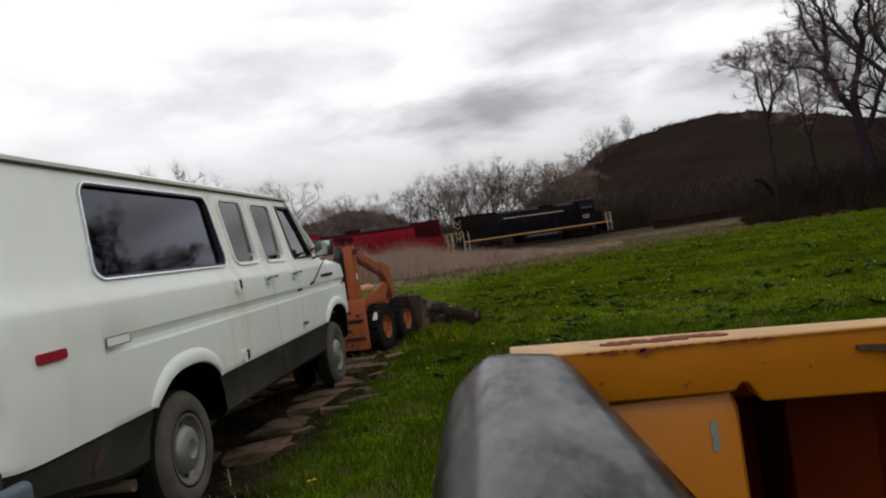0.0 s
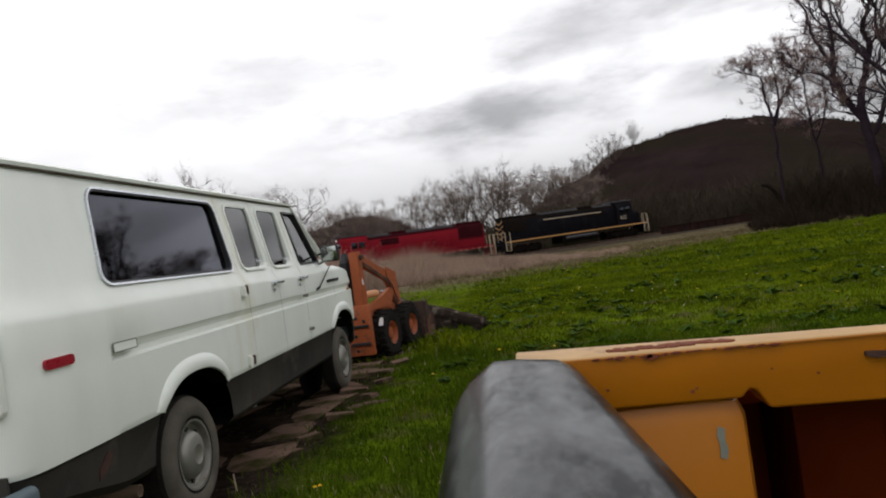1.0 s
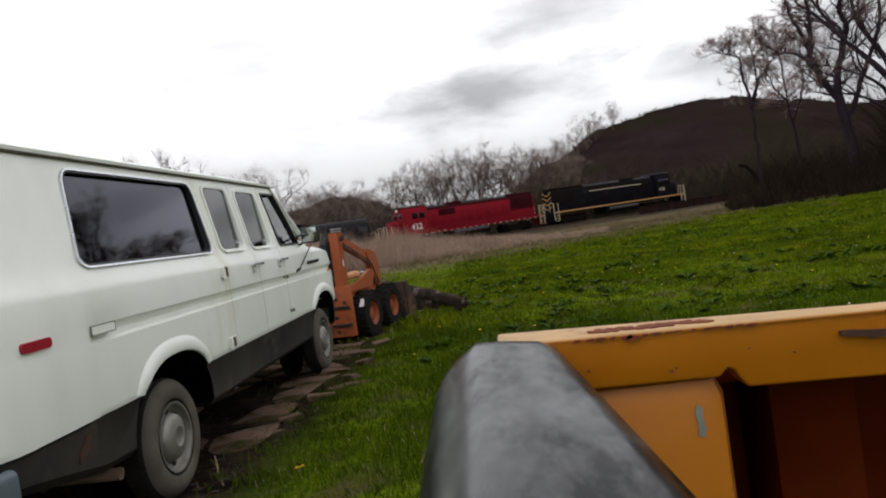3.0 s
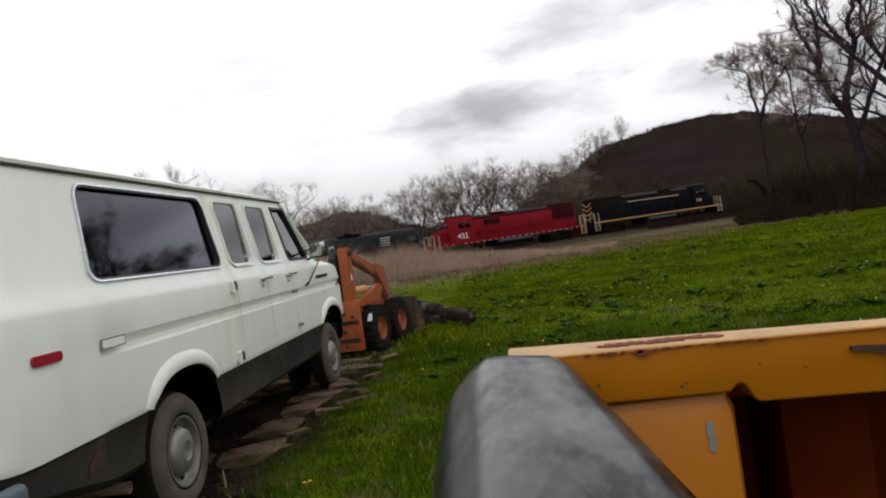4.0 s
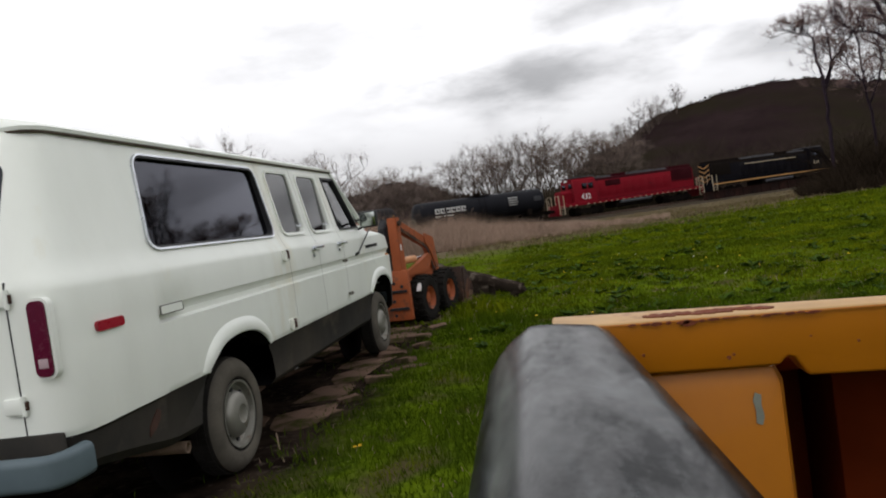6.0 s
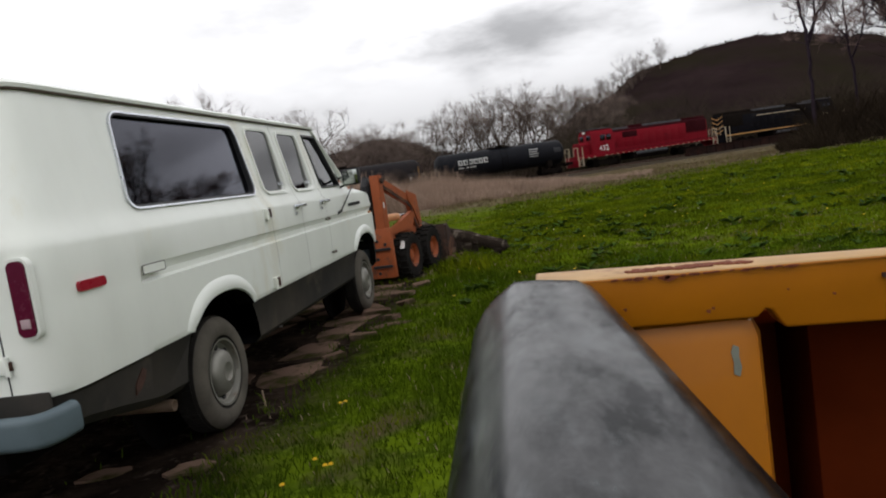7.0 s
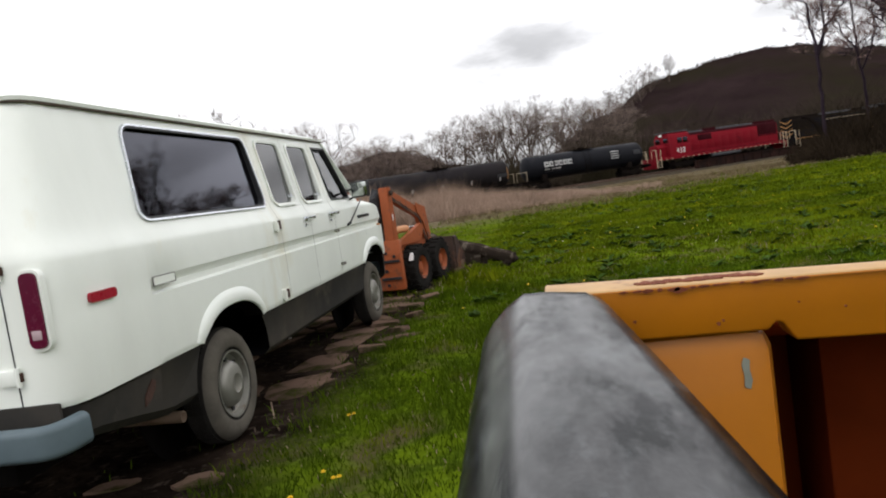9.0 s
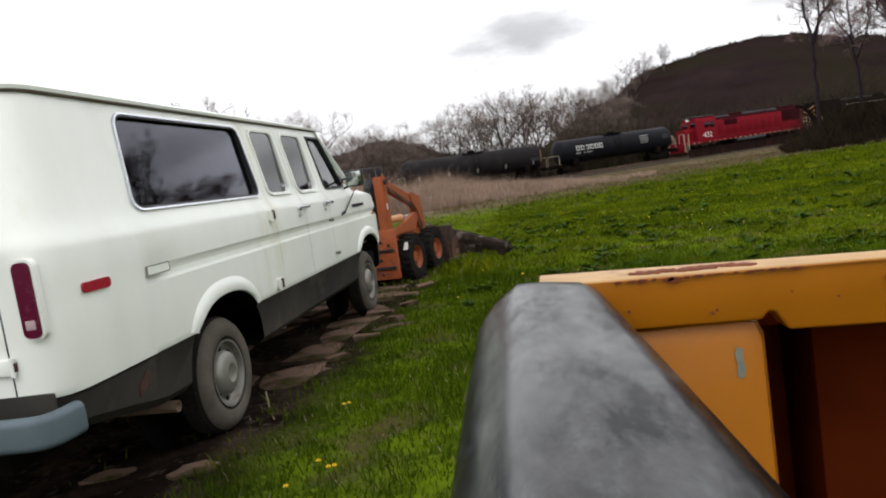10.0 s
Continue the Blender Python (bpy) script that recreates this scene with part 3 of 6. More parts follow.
def make_wheel(parent, x, y, front):
    w = empty("wheel", pose(x, y + (0.0 if front else -0.025), 0.350 if front else 0.385, 0, 0, 0), "", "")
    w.parent = parent
    s = 1 if x > VX else -1
    bm = bmesh.new()
    lathe(bm, [(-0.19, 0.205), (-0.205, 0.27), (-0.185, 0.31), (-0.155, 0.330), (-0.075, 0.333), (-0.045, 0.326), (-0.022, 0.308), (-0.006, 0.285), (-0.001, 0.258), (-0.006, 0.236), (-0.006, 0.228), (-0.012, 0.213), (-0.03, 0.192), (-0.17, 0.192)], 48)
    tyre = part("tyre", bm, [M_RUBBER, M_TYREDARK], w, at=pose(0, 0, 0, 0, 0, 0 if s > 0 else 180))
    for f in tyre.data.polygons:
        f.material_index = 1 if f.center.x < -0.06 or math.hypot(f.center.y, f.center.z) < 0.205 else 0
    bm = bmesh.new()
    for k in range(56):
        a = k * math.tau / 56
        for yy in (-0.160, -0.108):
            box(bm, yy - 0.0, yy + 0.044, -0.013, 0.013, 0.328, 0.337, m=Matrix.Rotation(a + (0.05 if yy < -0.1 else 0), 4, "X"))
    part("tread", bm, M_TYREDARK, w, at=pose(0, 0, 0, 0, 0, 0 if s > 0 else 180), smooth=0)
    bm = bmesh.new()
    lathe(bm, [(-0.16, 0.18), (-0.02, 0.195), (-0.012, 0.197), (-0.014, 0.184), (-0.048, 0.172), (-0.062, 0.145), (-0.052, 0.115), (-0.06, 0.02)], 40)
    rim = part("rim", bm, M_GREYMETAL, w, at=pose(0, 0, 0, 0, 0, 0 if s > 0 else 180))
    bm = bmesh.new()
    out = 0.004 if front else 0.0
    lathe(bm, [(-0.06, 0.135), (-0.035 + out, 0.132), (-0.018 + out, 0.122), (-0.006 + out, 0.10), (0.0 + out, 0.07), (0.004 + out, 0.055), (-0.004 + out, 0.045), (-0.004 + out, 0.004)], 32)
    part("hubcap", bm, M_GREYMETAL, w, "dull steel hubcap", at=pose(0, 0, 0, 0, 0, 0 if s > 0 else 180))
    for k in range(8):
        bm = bmesh.new()
        a = k * math.tau / 8
        tube(bm, (-0.055, math.cos(a) * 0.146, math.sin(a) * 0.146), (-0.046, math.cos(a) * 0.146, math.sin(a) * 0.146), 0.016, n=10)
        part("rim_hole", bm, M_BLACK, rim)
    return w


def make_van():
    van = empty("van", pose(0, 0, 0), "old white passenger van with tinted windows, parked on dirt", "van")
    body = part("body", van_solid(), [M_WHITE, M_ROCKER, M_SEAT], van)
    cuts = [van_solid(0.045, -1.40, 4.0)]
    for w in WINDOWS:
        c = bmesh.new()
        prism(c, window_outline(w, 0.0, 0.06), "x", -0.3 if w[0] < 0 else -2.4, 0.2)
        cuts.append(c)
    c = bmesh.new()
    prism(c, front_window(), "x", -2.4, 0.2)
    cuts.append(c)
    c = bmesh.new()
    prism(c, [(2.80, 1.84), (3.22, 1.40), (3.44, 1.46), (2.88, 2.02)], "x", 2 * VX + 0.15, -0.15)
    cuts.append(c)
    for y in (0.0, 3.505):
        for s in (1, -1):
            c = bmesh.new()
            prism(c, arch_outline(y + 0.03, 0.50, 0.437, 0, 354, 59), "x", *((-0.36, 0.2) if s > 0 else (2 * VX - 0.2, 2 * VX + 0.36)))
            cuts.append(c)
    carve(body, cuts)
    for k in (M_WHITE, M_ROCKER, M_SEAT)[len(body.data.materials):]:
        body.data.materials.append(k)
    crown = max(body.data.polygons, key=lambda f: f.center.z)
    out = 1 if crown.normal.z > 0 else -1
    for f in body.data.polygons:
        c, nrm = f.center, f.normal * out
        inside = (abs(c.x - VX) < abs(side_x(min(max(c.z, 0.43), 2.05)) - VX) - 0.042) and -1.41 < c.y < 4.01 and c.z < 2.02 and (c.z < 0.9 or nrm.dot(c - Vector((VX, 1.4, 1.2))) < 0)
        f.material_index = 2 if inside else (1 if c.z < 0.70 else 0)
    # dark lining and seats seen dimly through the glass
    for y in (0.2, 1.3, 2.35):
        bm = bmesh.new()
        box(bm, -1.75, -0.25, y, y + 0.14, 0.9, 1.52, 0.05)
        box(bm, -1.75, -0.25, y + 0.1, y + 0.6, 0.8, 0.98, 0.05)
        part("seat", bm, M_SEAT, van)
    for y in (1.72, 2.42):
        bm = bmesh.new()
        box(bm, -0.62, -0.20, y, y + 0.13, 0.85, 1.60, 0.06, 4)
        part("seat", bm, M_SEAT, van)
    bm = bmesh.new()
    prism(bm, [(-0.945, 0.545), (-0.90, 0.565), (-0.86, 0.60), (-0.845, 0.64), (-0.875, 0.655), (-0.91, 0.625), (-0.94, 0.59)], "x", -0.004, 0.004)
    lay_on_side(bm)
    part("rust_patch", bm, M_RUST, van, "rusted through patch on the rocker")
    for k, w in enumerate(WINDOWS):
        y0, y1, z0, z1, _ = w
        bm = bmesh.new()
        prism(bm, window_outline(w, 0.004, 0.06), "x", -0.036, -0.030)
        lay_on_side(bm)
        for v in bm.verts:
            v.co.x += (0.010 if k == 0 else 0.026) * (v.co.z - z0) / (z1 - z0)
        win = part("window", bm, M_TINT if k == 0 else M_TINT2, van, "dark tinted side window" if k == 0 else "lightly tinted side window")
        bm = bmesh.new()
        frame_strip(bm, window_outline(w, 0.011, 0.068), window_outline(w, -0.002, 0.058), 0.006, -0.038)
        lay_on_side(bm)
        part("window_trim", bm, M_BLACK if k == 0 else M_WHITE, win)
        bm = bmesh.new()
        frame_strip(bm, window_outline(w, 0.020, 0.078), window_outline(w, 0.010, 0.068), 0.009, -0.005)
        lay_on_side(bm)
        part("window_bead", bm, M_CHROME if k == 0 else M_WHITE, win)
        if k:
            bm = bmesh.new()
            tube(bm, (0.03, (y0 + y1) / 2, z0 + 0.05), (0.06, (y0 + y1) / 2, z0 + 0.05), 0.012)
            lay_on_side(bm)
            part("window_latch", bm, M_CHROME, win)
    for w in WINDOWS[1:]:
        bm = bmesh.new()
        prism(bm, window_outline(w, 0.004, 0.06), "x", 0.006, 0.012)
        for v in bm.verts:
            v.co.x += 2 * VX - side_x(v.co.z)
        part("window", bm, M_TINT2, van, "lightly tinted side window")
    bm = bmesh.new()
    prism(bm, front_window(0.004), "x", -0.03, -0.024)
    lay_on_side(bm)
    win = part("window", bm, M_CLEAR, van, "clear front door window")
    bm = bmesh.new()
    frame_strip(bm, front_window(0.012), front_window(-0.006), 0.004, -0.03)
    lay_on_side(bm)
    part("window_trim", bm, M_BLACK, win)
    bm = bmesh.new()
    prism(bm, [(2.79, 1.925), (3.305, 1.385), (3.315, 1.39), (2.80, 1.93)], "x", 2 * VX + 0.14, -0.14)
    part("windscreen", bm, M_CLEAR, van)
    # door joints: narrow dark gaps
    def joint(pts, w=0.0032):
        bm = bmesh.new()
        for (ya, za), (yb, zb) in zip(pts, pts[1:]):
            n_ = max(2, int(abs(zb - za) / 0.04))
            for k in range(n_):
                y_0, z_0 = ya + (yb - ya) * k / n_, za + (zb - za) * k / n_
                y_1, z_1 = ya + (yb - ya) * (k + 1) / n_, za + (zb - za) * (k + 1) / n_
                dy, dz = yb - ya, zb - za
                q = math.hypot(dy, dz)
                ny, nzz = -dz / q * w, dy / q * w
                vs = [bm.verts.new((side_x(z) + 0.0025, y, z)) for y, z in ((y_0 - ny, z_0 - nzz), (y_0 + ny, z_0 + nzz), (y_1 + ny, z_1 + nzz), (y_1 - ny, z_1 - nzz))]
                bm.faces.new(vs)
        r = bmesh.ops.solidify(bm, geom=bm.faces[:], thickness=0.004)
        part("door_joint", bm, M_JOINT, van)
    joint([(0.965, 0.72), (0.965, 1.92)], 0.0018)
    joint([(1.63, 0.72), (1.63, 1.92)], 0.0024)
    joint([(2.30, 0.72), (2.30, 1.90)], 0.0024)
    joint([(3.30, 0.98), (3.30, 1.33)], 0.002)
    # drip rail along the roof's edge and round the tail
    gutter = [(-0.126, 2.76), (-0.126, 1.5), (-0.126, 0.3), (-0.126, -1.05), (-0.130, -1.13), (-0.143, -1.19), (-0.168, -1.222), (-0.21, -1.236), (VX, -1.245)]
    gutter += [(2 * VX - x, y) for x, y in gutter[-2::-1]]
    part("drip_rail", sweep(gutter, [(-0.030, 1.940), (0.008, 1.943), (0.011, 1.960), (0.0, 1.957), (-0.034, 1.972)]), M_WHITE, van)
    part("drip_seal", sweep(gutter, [(-0.020, 1.933), (0.004, 1.934), (0.006, 1.942), (-0.022, 1.942)]), M_SEAL, van, "weathered brown seal under the roof edge")
    bm = bmesh.new()
    frame_strip(bm, [(2.72, 1.96), (2.79, 1.96), (3.34, 1.385), (3.30, 1.365), (2.74, 1.93)], [(2.73, 1.955), (2.775, 1.955), (3.325, 1.385), (3.30, 1.372), (2.745, 1.935)], 0.012, -0.03)
    lay_on_side(bm)
    part("pillar_moulding", bm, M_WHITE, van)
    # arch lips
    for y in (0.0, 3.505):
        bm = bmesh.new()
        outer = arch_outline(y + 0.03, 0.555, 0.528, 32, 148, 28)
        inner = arch_outline(y + 0.03, 0.498, 0.435, 38, 142, 28)
        rows = []
        for n_, (o, i) in enumerate(zip(outer, inner)):
            fade = min(1.0, (min(n_, 28 - n_) + 0.3) / 4)
            def along(f):
                return (o[0] + (i[0] - o[0]) * f, o[1] + (i[1] - o[1]) * f)
            rows.append([bm.verts.new((side_x(max(p[1], 0.72)) + d * (fade if d > 0 else 1), p[0], p[1])) for p, d in ((o, -0.008), (along(0.22), 0.006), (along(0.5), 0.014), (along(0.78), 0.016), (along(0.94), 0.011), (i, 0.0), (i, -0.12))])
        for p, q in zip(rows, rows[1:]):
            for k in range(6):
                f = bm.faces.new((p[k], q[k], q[k + 1], p[k + 1]))
                # inner return near black, outer face white above the rocker
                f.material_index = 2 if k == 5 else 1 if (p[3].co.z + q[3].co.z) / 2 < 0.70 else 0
        bmesh.ops.recalc_face_normals(bm, faces=bm.faces[:])
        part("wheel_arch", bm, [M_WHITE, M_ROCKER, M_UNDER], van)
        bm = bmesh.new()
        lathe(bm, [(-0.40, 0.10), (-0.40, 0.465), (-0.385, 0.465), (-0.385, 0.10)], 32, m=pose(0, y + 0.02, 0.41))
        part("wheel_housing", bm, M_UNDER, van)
    # ledge of the body moulding with a vent plate
    bm = bmesh.new()
    prism(bm, rounded(-0.76, -0.56, 1.075, 1.115, 0.008), "x", -0.003, 0.002)
    lay_on_side(bm)
    part("filler_plate", bm, M_WHITE, van)
    bm = bmesh.new()
    frame_strip(bm, rounded(-0.764, -0.556, 1.071, 1.119, 0.01), rounded(-0.759, -0.561, 1.076, 1.114, 0.008), 0.003, -0.002)
    lay_on_side(bm)
    part("plate_gap", bm, M_JOINT, van)
    bm = bmesh.new()
    prism(bm, rounded(-1.255, -1.07, 1.080, 1.122, 0.016), "x", -0.01, 0.014)
    lay_on_side(bm)
    part("side_marker", bm, M_REDMARK, van, "red side marker lamp")
    bm = bmesh.new()
    prism(bm, rounded(3.91, 3.96, 1.04, 1.06, 0.008), "x", -0.02, 0.004)
    lay_on_side(bm)
    part("side_marker", bm, M_AMBER, van, "small amber side marker lamp")
    bm = bmesh.new()
    for k in range(7):
        box(bm, 0.0, 0.008, 3.08 + k * 0.065, 3.128 + k * 0.065, 1.165, 1.195)
    lay_on_side(bm)
    part("badge", bm, M_BLACK, van, "small dark badge")
    # hinges of the side doors
    for y, z in ((0.885, 1.245), (0.835, 0.765), (2.26, 1.10), (2.30, 0.80)):
        bm = bmesh.new()
        k = 0.8 if y < 2 else 0.25
        box(bm, -0.01, 0.022, y - 0.035 * k, y + 0.03 * k, z - 0.045 * k, z + 0.045 * k, 0.006)
        tube(bm, (0.025, y + 0.035 * k, z - 0.05 * k), (0.025, y + 0.035 * k, z + 0.05 * k), 0.013)
        tube(bm, (0.02, y - 0.02, z - 0.055 * k), (0.02, y - 0.02, z + 0.03 * k), 0.011)
        lay_on_side(bm, 0.0)
        h = part("door_hinge", bm, M_WHITE if y < 2 else M_GREYMETAL, van)
        bm = bmesh.new()
        box(bm, 0.014, 0.034, y - 0.012, y + 0.022, z - 0.035 * k, z + 0.042 * k, 0.004)
        lay_on_side(bm)
        part("hinge_pin", bm, M_RUST, h, "rusty hinge pin")
    # door handles
    for y in (1.50, 2.17):
        bm = bmesh.new()
        box(bm, 0.0, 0.018, y - 0.02, y + 0.04, 1.235, 1.275, 0.008)
        box(bm, 0.022, 0.036, y - 0.01, y + 0.19, 1.252, 1.272, 0.007)
        box(bm, 0.0, 0.034, y + 0.15, y + 0.185, 1.248, 1.274, 0.006)
        lay_on_side(bm)
        part("door_handle", bm, M_CHROME, van, "chrome door handle")
        bm = bmesh.new()
        tube(bm, (0.0, y + 0.0, 1.205), (0.01, y + 0.0, 1.205), 0.014, n=12)
        lay_on_side(bm)
        part("lock", bm, M_CHROME, van)
    # mirror on its bracket
    bm = bmesh.new()
    tube(bm, (-0.02, 3.05, 1.36), (0.10, 3.02, 1.40), 0.010)
    tube(bm, (-0.06, 3.12, 1.45), (0.10, 3.02, 1.47), 0.010)
    mir = part("mirror_bracket", bm, M_BLACK, van)
    bm = bmesh.new()
    box(bm, 0.040, 0.215, 2.965, 3.03, 1.370, 1.530, 0.014, 3)
    part("mirror_housing", bm, M_BLACK, mir)
    bm = bmesh.new()
    box(bm, 0.053, 0.202, 2.959, 2.968, 1.383, 1.517, 0.003)
    for v in bm.verts:
        v.co.y -= 0.075 * (v.co.z - 1.45) + 0.006
    part("mirror_glass", bm, M_MIRROR, mir, "silvered mirror glass")
    # radio aerial lying back over the wing
    bm = bmesh.new()
    tube(bm, (0.052, 2.72, 1.135), (0.045, 3.30, 1.36), 0.007, 0.005)
    tube(bm, (0.02, 2.68, 1.12), (0.055, 2.73, 1.14), 0.012)
    part("aerial", bm, M_BLACK, van)
    # bonnet shut line
    bm = bmesh.new()
    box(bm, -0.30, -0.12, 3.36, 3.38, 1.335, 1.352)
    part("bonnet_edge", bm, M_ROCKER, van)
    bm = bmesh.new()
    box(bm, 2 * VX + 0.15, -0.15, 4.22, 4.31, 0.72, 1.08, 0.02)
    part("grille", bm, M_BLACK, van)
    bm = bmesh.new()
    box(bm, 2 * VX + 0.12, -0.12, 4.25, 4.38, 0.46, 0.60, 0.03)
    part("front_bumper", bm, M_BUMPER, van)
    # back: doors, hinges, lamps, bumper
    bm = bmesh.new()
    prism(bm, rounded(-0.122, -0.048, 0.952, 1.245, 0.026), "y", -1.459, -1.38)
    lamp = part("tail_lamp", bm, M_RED, van, "tall dark red tail lamp", at=pose(0.032, 0.0, 0, 0, 0, 0))
    bm = bmesh.new()
    box(bm, -0.106, -0.064, -1.4615, -1.455, 0.985, 1.022, 0.003)
    part("reversing_lens", bm, M_LENSGREY, lamp)
    bm = bmesh.new()
    outline = rounded(-0.134, -0.036, 0.940, 1.257, 0.036)
    inner = rounded(-0.123, -0.047, 0.951, 1.246, 0.027)
    r = [[bm.verts.new((p[0], s, p[1])) for p in o] for s, o in ((-1.42, outline), (-1.4515, outline), (-1.4515, inner), (-1.42, inner))]
    for i in range(4):
        for k in range(len(outline)):
            j = (k + 1) % len(outline)
            bm.faces.new((r[i][k], r[i][j], r[(i + 1) % 4][j], r[(i + 1) % 4][k]))
    bmesh.ops.recalc_face_normals(bm, faces=bm.faces[:])
    part("lamp_surround", bm, M_WHITE, lamp, at=pose(0, 0, 0))
    for x in (-0.178,):
        bm = bmesh.new()
        for k in range(12):
            z0, z1 = 0.73 + k * 0.05, 0.78 + k * 0.05
            lean = rear_lean(-1.45, (z0 + z1) / 2)
            box(bm, x - 0.002, x + 0.002, -1.4535 + lean, -1.435 + lean, z0, z1)
        part("rear_door_joint", bm, M_BLACK, van)
        for z in (0.85, 1.265):
            bm = bmesh.new()
            lean = rear_lean(-1.45, z)
            box(bm, x - 0.07, x + 0.012, -1.468, -1.44, z - 0.032, z + 0.032, 0.006)
            tube(bm, (x + 0.015, -1.464, z - 0.038), (x + 0.015, -1.464, z + 0.038), 0.010)
            h = part("rear_hinge", bm, M_WHITE, van, at=pose(0, lean, 0))
            bm = bmesh.new()
            box(bm, x + 0.022, x + 0.029, -1.468, -1.45, z - 0.018, z + 0.018, 0.003)
            part("hinge_pin", bm, M_RUST, h)
    bm = bmesh.new()
    box(bm, 2 * VX + 0.02, -0.02, -1.4585, -1.44, 0.53, 0.732, 0.012)
    part("rear_valance", bm, M_ROCKER, van, "black painted rear valance")
    bm = bmesh.new()
    prism(bm, rounded(2 * VX + 0.22, -0.22, 1.40, 1.82, 0.06), "y", -1.455, -1.44)
    for v in bm.verts:
        v.co.y += rear_lean(-1.45, v.co.z)
    part("rear_window", bm, M_TINT, van)
    half = [(0.014, -1.385), (0.014, -1.46), (0.008, -1.505), (-0.008, -1.538), (-0.034, -1.556), (-0.07, -1.562)]
    bm = sweep([*half, *((2 * VX - x, y) for x, y in half[::-1])], rounded(-0.035, 0.032, 0.545, 0.676, 0.03, 5))
    part("rear_bumper", bm, M_BUMPER, van, "grey painted step bumper", smooth=75)
    bm = bmesh.new()
    lathe(bm, [(0, 0.031), (0.52, 0.031), (0.52, 0.026), (0.03, 0.026)], 16, m=pose(-0.60, -0.53, 0.375, 0, 2, 2))
    part("exhaust_pipe", bm, M_PIPE, van, "rusty exhaust tailpipe")
    bm = bmesh.new()
    for x in (-0.45, -1.52):
        box(bm, x - 0.05, x + 0.05, -1.3, 4.1, 0.36, 0.47, 0.01)
    box(bm, -1.6, -0.35, 1.0, 2.9, 0.30, 0.45, 0.05)
    tube(bm, (-1.85, 0, 0.375), (-0.12, 0, 0.375), 0.06)
    tube(bm, (-1.85, 3.505, 0.375), (-0.12, 3.505, 0.375), 0.05)
    lathe(bm, [(-0.16, 0.05), (-0.1, 0.15), (0.1, 0.15), (0.16, 0.05)], 20, m=pose(VX, 0, 0.375))
    part("chassis", bm, M_UNDER, van)
    for x in (0.0, 2 * VX):
        for y in (0.0, 3.505):
            make_wheel(van, x, y, y > 1)
    return van


make_van()


# ---- machine in the foreground ----
M_YEL = mat("worn_yellow_enamel", (0.37, 0.122, 0.003), 0.45, var=0.16, scale=5, stain=(0.13, 0.045, 0.02), stain_at=0.70, stain_scale=9, coat=0.15, bump=0.03, bscale=40)
# rail top: the sky's brightness is put into a paler yellow, with rust stains
M_YELTOP = mat("sky_lit_yellow", (0.43, 0.265, 0.115), 0.5, var=0.3, scale=9, stain=(0.16, 0.05, 0.025), stain_at=0.63, stain_scale=11)
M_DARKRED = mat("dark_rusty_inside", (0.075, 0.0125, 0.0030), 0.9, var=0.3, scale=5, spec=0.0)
M_PRIMER = mat("bare_primer", (0.20, 0.21, 0.18), 0.7, var=0.2, scale=50)
M_GREYBAR = mat("scuffed_grey_steel", (0.007, 0.0096, 0.0106), 0.22, 0.0, var=0.5, scale=6, col2=(0.002, 0.0028, 0.0032), thr=0.50, soft=0.12, stain=(0.042, 0.048, 0.050), stain_at=0.60, stain_scale=6, bump=0.16, bscale=5, stretch=(3.6, 1.3, 3.6), spec=0.21, rvar=0.14, svar=0.75)


